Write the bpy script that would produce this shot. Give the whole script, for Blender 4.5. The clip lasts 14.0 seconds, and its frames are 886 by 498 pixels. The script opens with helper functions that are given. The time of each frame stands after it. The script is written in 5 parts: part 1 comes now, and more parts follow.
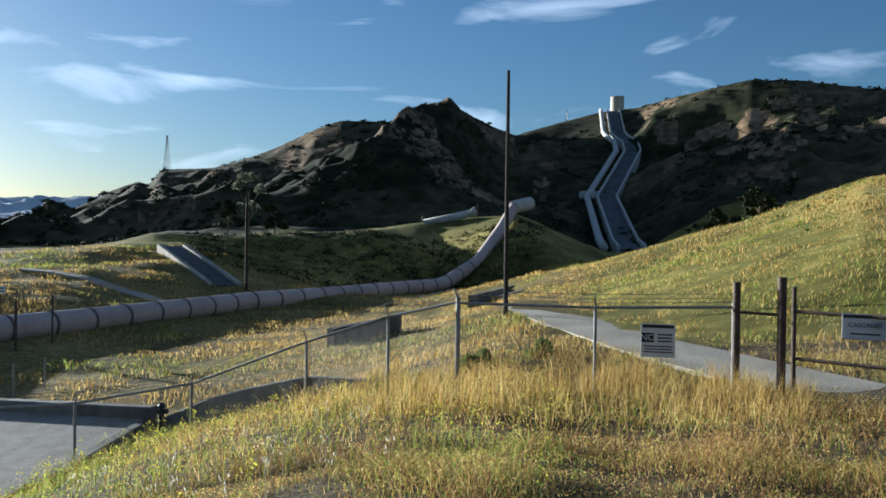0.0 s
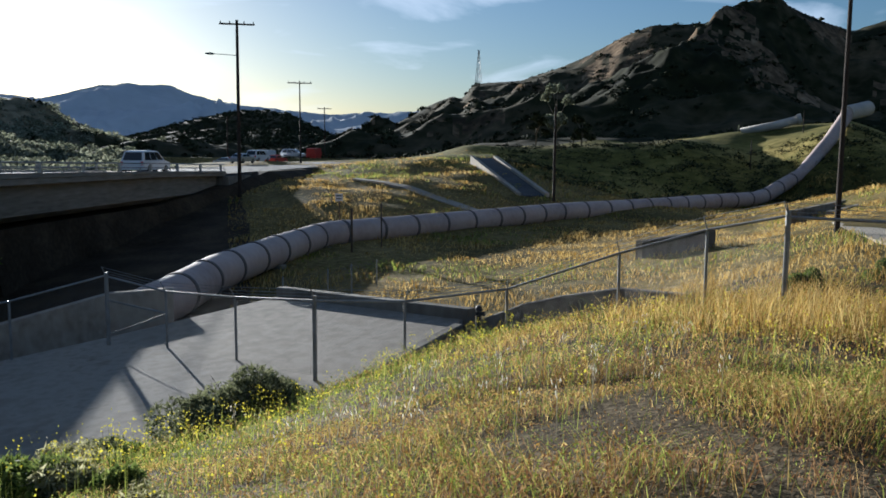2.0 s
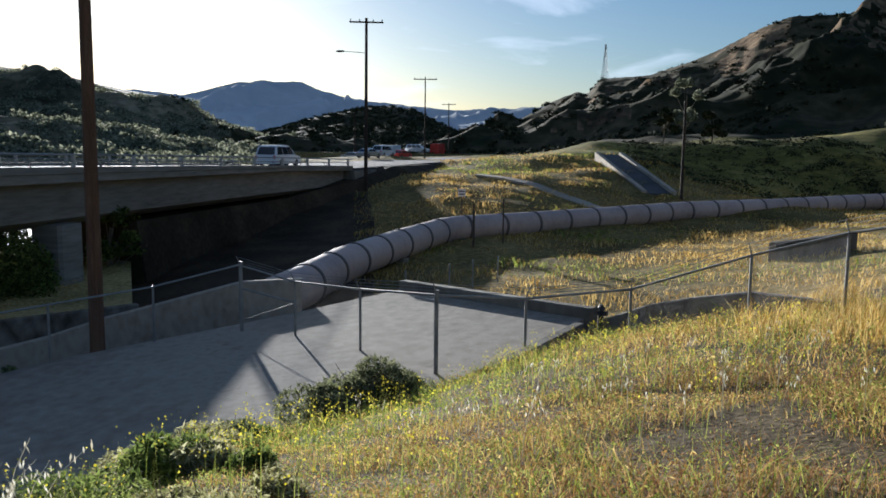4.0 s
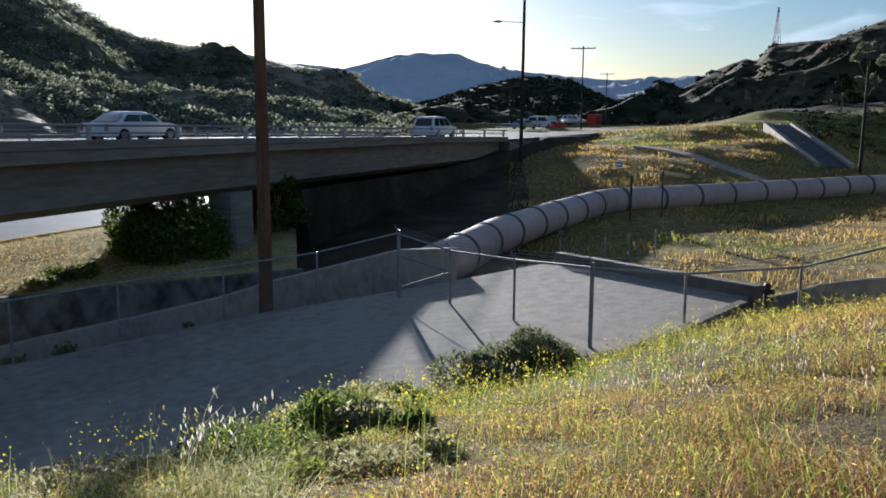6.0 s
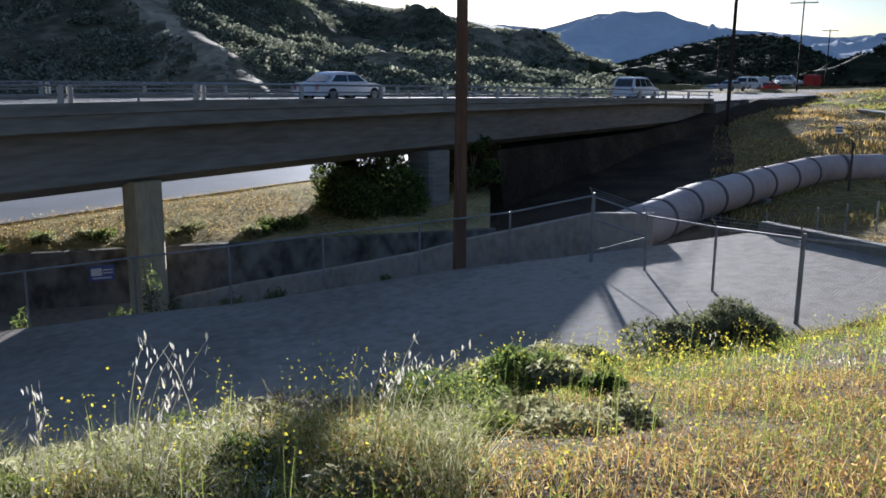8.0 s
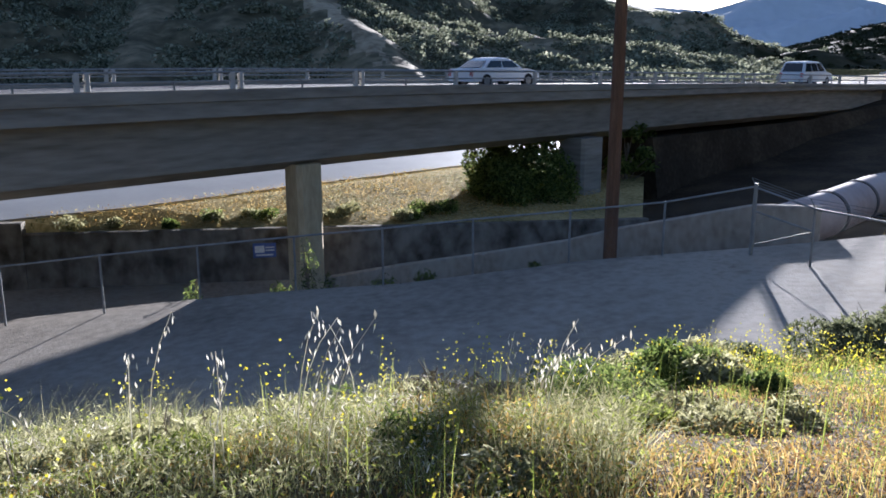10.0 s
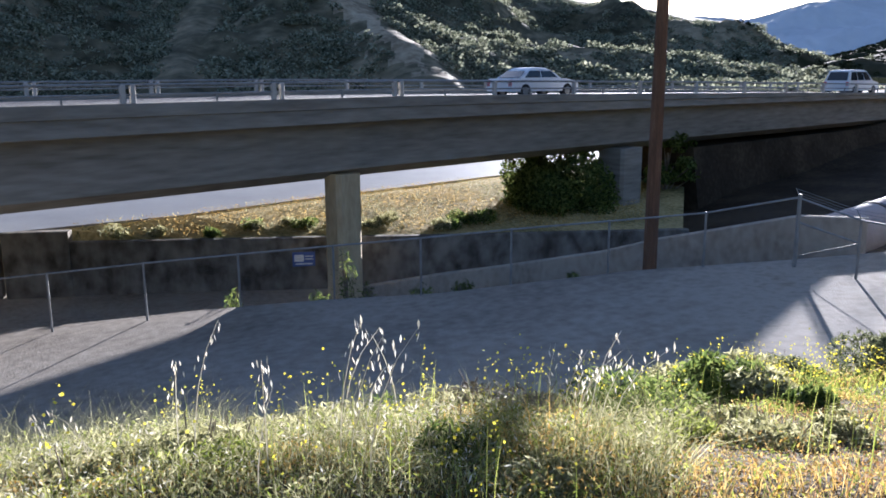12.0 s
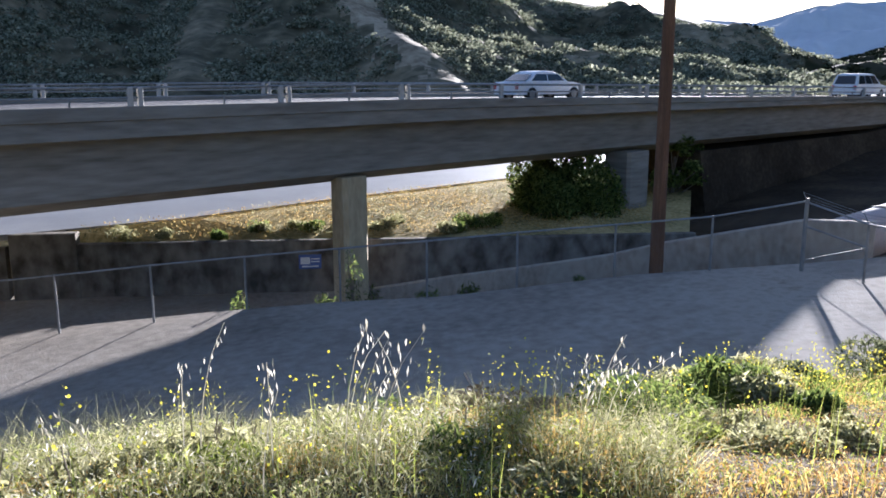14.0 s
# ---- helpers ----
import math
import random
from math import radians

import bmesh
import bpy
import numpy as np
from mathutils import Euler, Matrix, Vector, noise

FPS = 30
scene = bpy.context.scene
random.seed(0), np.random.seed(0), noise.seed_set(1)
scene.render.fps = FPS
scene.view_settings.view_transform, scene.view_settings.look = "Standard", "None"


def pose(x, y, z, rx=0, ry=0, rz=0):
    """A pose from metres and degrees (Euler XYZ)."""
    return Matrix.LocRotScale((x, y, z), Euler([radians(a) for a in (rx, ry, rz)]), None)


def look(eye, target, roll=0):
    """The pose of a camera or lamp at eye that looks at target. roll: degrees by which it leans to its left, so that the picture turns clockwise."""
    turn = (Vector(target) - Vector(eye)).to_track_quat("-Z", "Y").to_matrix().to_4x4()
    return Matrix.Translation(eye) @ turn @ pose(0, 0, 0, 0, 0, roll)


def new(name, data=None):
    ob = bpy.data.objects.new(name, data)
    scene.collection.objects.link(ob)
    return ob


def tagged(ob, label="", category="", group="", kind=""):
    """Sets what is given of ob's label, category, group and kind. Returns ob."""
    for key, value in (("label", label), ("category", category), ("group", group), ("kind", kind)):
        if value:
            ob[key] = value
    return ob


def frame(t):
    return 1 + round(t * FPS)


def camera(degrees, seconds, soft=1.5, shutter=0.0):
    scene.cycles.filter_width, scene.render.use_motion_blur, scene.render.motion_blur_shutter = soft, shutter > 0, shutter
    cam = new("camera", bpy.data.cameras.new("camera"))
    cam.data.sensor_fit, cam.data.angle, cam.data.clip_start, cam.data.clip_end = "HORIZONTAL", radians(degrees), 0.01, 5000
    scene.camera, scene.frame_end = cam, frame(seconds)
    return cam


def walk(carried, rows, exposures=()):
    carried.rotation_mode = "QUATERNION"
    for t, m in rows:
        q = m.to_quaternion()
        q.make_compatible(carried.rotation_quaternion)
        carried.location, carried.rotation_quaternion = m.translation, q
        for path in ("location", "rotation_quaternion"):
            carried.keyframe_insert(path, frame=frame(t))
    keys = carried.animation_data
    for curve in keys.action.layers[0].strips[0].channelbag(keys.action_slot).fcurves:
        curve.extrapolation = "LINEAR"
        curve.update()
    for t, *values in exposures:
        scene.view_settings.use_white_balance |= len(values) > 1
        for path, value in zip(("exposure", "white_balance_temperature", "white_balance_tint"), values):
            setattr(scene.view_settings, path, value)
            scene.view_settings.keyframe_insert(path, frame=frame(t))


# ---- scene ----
# The eye stands on a grassy bank at z = 0; bearings are degrees to the left of +y.
cam = camera(55.85, 14.0, soft=1.7)
# seconds, x, y, z, yaw, pitch, roll
ROWS = [
    (0.0, 0.305, -0.067, 0.059, 4.97, -0.48, -0.67),
    (0.3, 0.279, -0.093, 0.047, 11.66, -2.42, 0.41),
    (0.5, 0.240, -0.082, 0.029, 16.71, -3.91, 0.54),
    (1.0, 0.118, 0.081, 0.023, 18.26, -4.32, 0.06),
    (1.5, 0.041, 0.035, 0.012, 20.73, -6.64, -0.20),
    (2.0, 0.047, 0.083, 0.004, 25.63, -6.69, -0.33),
    (2.2, 0.049, 0.088, 0.011, 26.62, -6.79, -0.64),
    (4.3, 0.010, 0.027, 0.024, 35.82, -7.27, -0.48),
    (4.5, 0.009, 0.013, 0.006, 37.19, -7.50, -0.41),
    (5.0, 0.000, 0.001, -0.000, 39.94, -8.13, -0.38),
    (5.5, -0.024, 0.018, -0.004, 41.69, -8.64, -0.27),
    (6.0, -0.042, 0.003, -0.007, 44.47, -9.07, -0.35),
    (6.5, -0.045, -0.038, -0.031, 47.50, -9.59, -0.34),
    (7.0, -0.081, -0.012, -0.027, 50.65, -10.34, -0.66),
    (7.5, -0.094, -0.006, -0.047, 54.18, -10.92, -0.07),
    (8.0, -0.102, -0.010, -0.053, 57.73, -11.73, -0.31),
    (8.5, -0.112, -0.035, -0.054, 60.62, -12.08, -0.65),
    (9.0, -0.124, -0.040, -0.056, 63.11, -12.28, -0.24),
    (9.2, -0.122, -0.051, -0.058, 64.23, -12.48, -0.22),
    (11.3, -0.111, -0.112, -0.041, 70.52, -12.12, 0.32),
    (11.5, -0.105, -0.116, -0.045, 70.51, -12.07, 0.25),
    (12.0, -0.109, -0.115, -0.044, 70.50, -12.02, 0.24),
    (12.5, -0.111, -0.117, -0.045, 70.62, -11.96, 0.27),
    (13.0, -0.109, -0.116, -0.043, 70.34, -11.96, 0.23),
    (13.5, -0.113, -0.119, -0.042, 70.54, -11.84, 0.06),
    (14.0, -0.103, -0.114, -0.039, 70.95, -11.82, 0.16),
]
walk(cam, [(t, pose(x, y, z, 90 + pitch, roll, yaw)) for t, x, y, z, yaw, pitch, roll in ROWS],
     exposures=[(0.0, 1.05, 5150, 6), (1.5, 0.83, 5350, 9), (5.0, 1.02, 5450, 12), (7.0, 1.1, 5300, 15), (9.0, 1.40, 5200, 17), (11.3, 1.85, 5300, 20), (14.0, 1.95, 5300, 20)])

# ---- light ----
SUN_BEARING, SUN_HEIGHT = 54.5, 8.4
world = bpy.data.worlds.new("world")
scene.world = world
world.use_nodes = True
wn = world.node_tree
wn.nodes.clear()
w_out = wn.nodes.new("ShaderNodeOutputWorld")
w_bg = wn.nodes.new("ShaderNodeBackground")
w_bg.inputs["Strength"].default_value = 0.051
sky = wn.nodes.new("ShaderNodeTexSky")
sky.sky_type = "NISHITA"
sky.sun_disc = False
sky.sun_elevation = radians(SUN_HEIGHT)
sky.sun_rotation = radians(-SUN_BEARING)
sky.air_density, sky.dust_density, sky.ozone_density = 1.0, 0.6, 3.0
# thin streaks of high cloud mixed into the sky
w_co = wn.nodes.new("ShaderNodeTexCoord")
w_map = wn.nodes.new("ShaderNodeMapping")
w_map.inputs["Scale"].default_value = (1.6, 1.6, 9.0)
w_map.inputs["Rotation"].default_value = (radians(8), radians(-6), 0)
w_noise = wn.nodes.new("ShaderNodeTexNoise")
w_noise.inputs["Scale"].default_value = 2.2
w_noise.inputs["Detail"].default_value = 7
w_noise.inputs["Distortion"].default_value = 0.6
w_ramp = wn.nodes.new("ShaderNodeValToRGB")
w_ramp.color_ramp.elements[0].position, w_ramp.color_ramp.elements[0].color = 0.54, (0, 0, 0, 1)
w_ramp.color_ramp.elements[1].position, w_ramp.color_ramp.elements[1].color = 0.74, (0.75, 0.75, 0.75, 1)
w_mix = wn.nodes.new("ShaderNodeMixRGB")
w_mix.inputs["Color2"].default_value = (11, 11.4, 12, 1)
wn.links.new(w_co.outputs["Generated"], w_map.inputs["Vector"])
wn.links.new(w_map.outputs["Vector"], w_noise.inputs["Vector"])
wn.links.new(w_noise.outputs["Fac"], w_ramp.inputs["Fac"])
wn.links.new(w_ramp.outputs["Color"], w_mix.inputs["Fac"])
wn.links.new(sky.outputs["Color"], w_mix.inputs["Color1"])
wn.links.new(w_mix.outputs["Color"], w_bg.inputs["Color"])
wn.links.new(w_bg.outputs["Background"], w_out.inputs["Surface"])

sun_data = bpy.data.lights.new("sun", "SUN")
sun_data.energy, sun_data.angle, sun_data.color = 6.6, radians(0.6), (1.0, 0.90, 0.74)
sun = new("sun", sun_data)
a, e = radians(SUN_BEARING), radians(SUN_HEIGHT)
sun.matrix_world = look((-200 * math.sin(a) * math.cos(e), 200 * math.cos(a) * math.cos(e), 200 * math.sin(e)), (0, 0, 0))


# ---- materials ----
def material(name, stops, scale=1.0, rough=0.85, metal=0.0, bump=0.0, bump_scale=20.0, fine=12.0, stretch=(1, 1, 1), per_object=0.0, per_island=0.0,
             translucent=0.0, spec=0.3, large=0.35):
    """A procedural material: a broad and a fine noise blended over colour stops, with relief."""
    m = bpy.data.materials.new(name)
    m.use_nodes = True
    t = m.node_tree
    bsdf = t.nodes["Principled BSDF"]
    bsdf.inputs["Roughness"].default_value, bsdf.inputs["Metallic"].default_value = rough, metal
    bsdf.inputs["Specular IOR Level"].default_value = spec
    co = t.nodes.new("ShaderNodeTexCoord")
    mp = t.nodes.new("ShaderNodeMapping")
    mp.inputs["Scale"].default_value = stretch
    t.links.new(co.outputs["Object"], mp.inputs["Vector"])
    n1 = t.nodes.new("ShaderNodeTexNoise")
    n1.inputs["Scale"].default_value, n1.inputs["Detail"].default_value = scale, 6
    n2 = t.nodes.new("ShaderNodeTexNoise")
    n2.inputs["Scale"].default_value, n2.inputs["Detail"].default_value = scale * fine, 4
    for n in (n1, n2):
        t.links.new(mp.outputs["Vector"], n.inputs["Vector"])
    add = t.nodes.new("ShaderNodeMixRGB")
    add.inputs["Fac"].default_value = large
    t.links.new(n1.outputs["Fac"], add.inputs["Color1"])
    t.links.new(n2.outputs["Fac"], add.inputs["Color2"])
    last = add.outputs["Color"]
    if per_object or per_island:
        if per_object:
            src = t.nodes.new("ShaderNodeObjectInfo").outputs["Random"]
        else:
            src = t.nodes.new("ShaderNodeNewGeometry").outputs["Random Per Island"]
        jig = t.nodes.new("ShaderNodeMixRGB")
        jig.inputs["Fac"].default_value = per_object or per_island
        t.links.new(last, jig.inputs["Color1"])
        t.links.new(src, jig.inputs["Color2"])
        last = jig.outputs["Color"]
    ramp = t.nodes.new("ShaderNodeValToRGB")
    els = ramp.color_ramp.elements
    while len(els) < len(stops):
        els.new(0.5)
    for el, (p, c) in zip(els, stops):
        el.position, el.color = p, (*c, 1)
    t.links.new(last, ramp.inputs["Fac"])
    t.links.new(ramp.outputs["Color"], bsdf.inputs["Base Color"])
    if bump:
        n3 = t.nodes.new("ShaderNodeTexNoise")
        n3.inputs["Scale"].default_value, n3.inputs["Detail"].default_value = bump_scale, 5
        t.links.new(mp.outputs["Vector"], n3.inputs["Vector"])
        b = t.nodes.new("ShaderNodeBump")
        b.inputs["Strength"].default_value, b.inputs["Distance"].default_value = min(1.0, bump), 0.05
        t.links.new(n3.outputs["Fac"], b.inputs["Height"])
        t.links.new(b.outputs["Normal"], bsdf.inputs["Normal"])
    if translucent:
        tr = t.nodes.new("ShaderNodeBsdfTranslucent")
        mx = t.nodes.new("ShaderNodeMixShader")
        mx.inputs["Fac"].default_value = translucent
        t.links.new(ramp.outputs["Color"], tr.inputs["Color"])
        t.links.new(bsdf.outputs["BSDF"], mx.inputs[1])
        t.links.new(tr.outputs["BSDF"], mx.inputs[2])
        t.links.new(mx.outputs["Shader"], t.nodes["Material Output"].inputs["Surface"])
    return m


M_MEADOW = material("meadow_soil", [(0.30, (0.035, 0.032, 0.012)), (0.44, (0.11, 0.088, 0.03)), (0.56, (0.22, 0.165, 0.062)), (0.68, (0.30, 0.23, 0.095))], 0.12, 0.95, bump=1.0, bump_scale=6.0, fine=22, spec=0.05, large=0.55)
M_SCRUB = material("scrub_hillside", [(0.36, (0.010, 0.012, 0.006)), (0.48, (0.028, 0.030, 0.013)), (0.57, (0.075, 0.062, 0.034)), (0.68, (0.17, 0.125, 0.07))], 0.02, 0.95, bump=1.0, bump_scale=0.5, fine=11, spec=0.05)
M_GREENHILL = material("green_hillside", [(0.35, (0.055, 0.052, 0.014)), (0.5, (0.15, 0.135, 0.034)), (0.62, (0.30, 0.24, 0.075))], 0.05, 0.95, bump=1.0, bump_scale=1.5, fine=14, spec=0.05)
M_ROCK = material("bare_sandstone", [(0.36, (0.05, 0.038, 0.024)), (0.48, (0.13, 0.09, 0.052)), (0.58, (0.24, 0.165, 0.095)), (0.7, (0.36, 0.26, 0.16))], 0.05, 0.95, bump=1.0, bump_scale=0.4, fine=9, spec=0.05, large=0.5)
# the haze of distance is put into this pale blue-grey
M_FAR = material("hazed_far_mountain", [(0.35, (0.50, 0.525, 0.55)), (0.55, (0.60, 0.62, 0.64)), (0.7, (0.70, 0.715, 0.73))], 0.003, 1.0, fine=9, spec=0.0)
M_CONC = material("weathered_concrete", [(0.3, (0.075, 0.068, 0.056)), (0.48, (0.16, 0.146, 0.12)), (0.66, (0.26, 0.24, 0.20))], 0.3, 0.9, bump=0.35, bump_scale=25, fine=8, stretch=(1, 1, 0.4), spec=0.12)
M_SLAB = material("channel_concrete", [(0.3, (0.18, 0.155, 0.125)), (0.46, (0.265, 0.235, 0.192)), (0.58, (0.335, 0.30, 0.25)), (0.72, (0.205, 0.175, 0.135))], 0.16, 0.88, bump=0.3, bump_scale=14, fine=18, spec=0.12, large=0.45)
M_BRIDGE = material("bridge_concrete", [(0.30, (0.15, 0.132, 0.105)), (0.44, (0.22, 0.20, 0.165)), (0.56, (0.265, 0.245, 0.205)), (0.70, (0.33, 0.305, 0.26))], 0.5, 0.85, bump=0.15, bump_scale=14, fine=7, stretch=(0.22, 0.22, 1.6), spec=0.2, large=0.6)
M_PALE = material("pale_concrete", [(0.3, (0.36, 0.34, 0.30)), (0.6, (0.50, 0.47, 0.42))], 0.5, 0.85, bump=0.2, fine=9, spec=0.2)
M_DARKCHUTE = material("wet_dark_concrete", [(0.35, (0.035, 0.035, 0.036)), (0.65, (0.09, 0.09, 0.09))], 0.3, 0.7, bump=0.4, bump_scale=3)
M_ASPHALT = material("worn_asphalt", [(0.3, (0.045, 0.045, 0.047)), (0.55, (0.075, 0.073, 0.072)), (0.7, (0.11, 0.105, 0.10))], 0.4, 0.8, bump=0.4, bump_scale=60, fine=22)
M_GRAVEL = material("pale_gravel_road", [(0.3, (0.25, 0.215, 0.165)), (0.5, (0.34, 0.30, 0.235)), (0.7, (0.43, 0.385, 0.31))], 0.3, 0.9, bump=0.5, bump_scale=30, fine=25)
# paler, glossier asphalt with the sun's glare put into its colour
M_ROADLIT = material("glare_lit_road", [(0.3, (0.17, 0.165, 0.155)), (0.7, (0.26, 0.25, 0.235))], 0.4, 0.42, bump=0.1, bump_scale=40, fine=20, spec=0.6)
M_PIPE = material("pink_grey_pipe_paint", [(0.3, (0.32, 0.245, 0.215)), (0.5, (0.44, 0.35, 0.31)), (0.7, (0.52, 0.43, 0.385))], 0.25, 0.6, bump=0.15, bump_scale=6, fine=10, spec=0.3)
M_RING = material("dull_pipe_ring", [(0.3, (0.085, 0.07, 0.064)), (0.7, (0.15, 0.125, 0.112))], 0.8, 0.7)
M_WOOD = material("creosoted_pole_wood", [(0.3, (0.085, 0.043, 0.024)), (0.55, (0.165, 0.088, 0.048)), (0.72, (0.26, 0.155, 0.09))], 1.2, 0.85, bump=0.5, bump_scale=12, fine=8, stretch=(6, 6, 0.5))
M_DARKWOOD = material("dark_pole_wood", [(0.3, (0.02, 0.015, 0.012)), (0.7, (0.06, 0.042, 0.03))], 1.2, 0.9, bump=0.4, fine=8, stretch=(6, 6, 0.5))
M_STEEL = material("galvanised_steel", [(0.3, (0.17, 0.17, 0.165)), (0.6, (0.29, 0.29, 0.28))], 3.0, 0.55, metal=0.3, bump=0.1, fine=8)
M_RUST = material("rusted_steel", [(0.3, (0.06, 0.042, 0.032)), (0.6, (0.13, 0.09, 0.065))], 4.0, 0.75, metal=0.3, bump=0.3, fine=8)
M_WIRE = material("fence_wire", [(0.3, (0.12, 0.115, 0.105)), (0.7, (0.20, 0.19, 0.175))], 3.0, 0.6, metal=0.4)
M_STRAW = material("dry_grass", [(0.15, (0.20, 0.11, 0.022)), (0.45, (0.48, 0.31, 0.08)), (0.85, (0.70, 0.53, 0.21))], 0.5, 0.8, per_island=0.75, translucent=0.45, spec=0.1)
M_GREEN = material("green_grass", [(0.15, (0.065, 0.095, 0.015)), (0.5, (0.20, 0.245, 0.04)), (0.85, (0.42, 0.44, 0.10))], 0.5, 0.8, per_island=0.75, translucent=0.5, spec=0.1)
M_YELLOW = material("mustard_petals", [(0.3, (0.62, 0.54, 0.03)), (0.7, (0.80, 0.72, 0.08))], 3.0, 0.7, per_island=0.6, translucent=0.35)
M_OAT = material("bleached_oat_heads", [(0.3, (0.55, 0.50, 0.38)), (0.7, (0.78, 0.74, 0.62))], 3.0, 0.7, per_island=0.6, translucent=0.35)
M_SAGE = material("sage_leaves", [(0.15, (0.12, 0.12, 0.05)), (0.5, (0.29, 0.28, 0.13)), (0.85, (0.52, 0.49, 0.29))], 2.0, 0.85, per_island=0.75, translucent=0.5, spec=0.1)
M_LEAF = material("bush_leaves", [(0.15, (0.035, 0.055, 0.015)), (0.5, (0.11, 0.15, 0.035)), (0.85, (0.26, 0.30, 0.08))], 2.0, 0.8, per_island=0.75, translucent=0.5, spec=0.15)
# near-black greens carry the shade of the eastern and far slopes
M_CHAP = material("shade_dark_chaparral", [(0.2, (0.012, 0.015, 0.007)), (0.5, (0.035, 0.042, 0.02)), (0.8, (0.085, 0.09, 0.05))], 0.4, 0.95, per_island=0.6, bump=1.0, bump_scale=2.0, spec=0.05)
M_TWIG = material("dead_twigs", [(0.3, (0.13, 0.10, 0.07)), (0.7, (0.27, 0.22, 0.16))], 4.0, 0.9)
M_WHITE = material("white_car_paint", [(0.3, (0.70, 0.71, 0.72)), (0.7, (0.78, 0.79, 0.80))], 0.5, 0.25, spec=0.5)
M_SILVER = material("silver_car_paint", [(0.3, (0.42, 0.44, 0.48)), (0.7, (0.5, 0.52, 0.56))], 0.5, 0.28, metal=0.5, spec=0.5)
M_RED = material("red_paint", [(0.3, (0.45, 0.03, 0.02)), (0.7, (0.55, 0.05, 0.03))], 0.5, 0.4)
M_BLACK = material("black_rubber", [(0.3, (0.012, 0.012, 0.012)), (0.7, (0.03, 0.03, 0.03))], 5, 0.8)
M_GLASSY = material("tinted_window_glass", [(0.3, (0.02, 0.025, 0.03)), (0.7, (0.035, 0.04, 0.045))], 1, 0.08, spec=0.7)
M_LAMP = material("red_lamp_lens", [(0.3, (0.5, 0.02, 0.02)), (0.7, (0.6, 0.04, 0.03))], 1, 0.3)
M_SIGN = material("white_sign_enamel", [(0.3, (0.62, 0.62, 0.60)), (0.7, (0.74, 0.74, 0.72))], 3, 0.5)
M_INK = material("black_sign_ink", [(0.3, (0.02, 0.02, 0.02)), (0.7, (0.04, 0.04, 0.04))], 3, 0.6)
M_BLUE = material("blue_sign_enamel", [(0.3, (0.06, 0.10, 0.28)), (0.7, (0.10, 0.15, 0.36))], 3, 0.5)
M_TANK = material("tan_tank_paint", [(0.3, (0.38, 0.33, 0.24)), (0.7, (0.48, 0.42, 0.31))], 0.3, 0.7)
M_SIGNGREEN = material("green_road_sign", [(0.3, (0.01, 0.16, 0.10)), (0.7, (0.02, 0.22, 0.14))], 1, 0.5)
M_BROWN = material("rusty_dry_weeds", [(0.15, (0.16, 0.075, 0.03)), (0.5, (0.32, 0.17, 0.07)), (0.85, (0.50, 0.32, 0.15))], 0.5, 0.85, per_island=0.75, translucent=0.3, spec=0.1)
# bare earth with the shade below the bridge put into its colour
M_EARTH = material("earth_with_painted_shade", [(0.3, (0.022, 0.017, 0.011)), (0.5, (0.05, 0.038, 0.025)), (0.7, (0.10, 0.075, 0.045))], 0.3, 0.95, bump=0.8, bump_scale=5, fine=12, spec=0.05)
# paler copy of the chaparral, its backlit hazy glow put into the colour
M_HILLSAGE = material("backlit_glow_sage", [(0.2, (0.07, 0.08, 0.05)), (0.5, (0.20, 0.215, 0.145)), (0.8, (0.36, 0.365, 0.26))], 0.05, 0.9, per_island=0.7, translucent=0.4, spec=0.05)
M_TANSLOPE = material("tan_grass_slope", [(0.38, (0.04, 0.040, 0.024)), (0.49, (0.12, 0.108, 0.066)), (0.58, (0.24, 0.20, 0.125)), (0.69, (0.38, 0.32, 0.21))], 0.03, 0.95, bump=1.0, bump_scale=0.6, fine=13, spec=0.05)
M_BANKSOIL = material("bank_soil", [(0.32, (0.03, 0.024, 0.014)), (0.48, (0.075, 0.058, 0.034)), (0.6, (0.14, 0.11, 0.065)), (0.7, (0.22, 0.18, 0.12))], 0.8, 0.95, bump=1.0, bump_scale=18.0, fine=12, spec=0.05, large=0.5)
M_SAND = material("bare_sandy_spur", [(0.34, (0.12, 0.095, 0.06)), (0.46, (0.27, 0.22, 0.145)), (0.58, (0.40, 0.335, 0.225)), (0.7, (0.50, 0.43, 0.30))], 0.06, 0.95, bump=0.8, bump_scale=0.8, fine=14, spec=0.05, large=0.45)
M_VERGE = material("matted_dry_verge", [(0.34, (0.13, 0.12, 0.045)), (0.45, (0.28, 0.235, 0.095)), (0.56, (0.44, 0.35, 0.155)), (0.7, (0.52, 0.43, 0.22))], 0.35, 0.95, bump=1.0, bump_scale=9.0, fine=14, spec=0.05, large=0.55)
# stains over a pale warm tone that stands for bounced light in the channel
M_WALLPALE = material("bounce_pale_stained_wall", [(0.3, (0.21, 0.175, 0.135)), (0.46, (0.34, 0.295, 0.235)), (0.6, (0.43, 0.38, 0.305)), (0.72, (0.28, 0.235, 0.18))], 0.5, 0.9, bump=0.35, bump_scale=16, fine=9, stretch=(1, 1, 0.6), spec=0.12, large=0.5)
M_STAINED = material("stained_wall_concrete", [(0.34, (0.05, 0.043, 0.032)), (0.46, (0.13, 0.115, 0.09)), (0.56, (0.20, 0.18, 0.145)), (0.7, (0.27, 0.245, 0.2))], 0.3, 0.9, bump=0.25, bump_scale=18, fine=6, stretch=(1, 1, 0.7), spec=0.12, large=0.7)
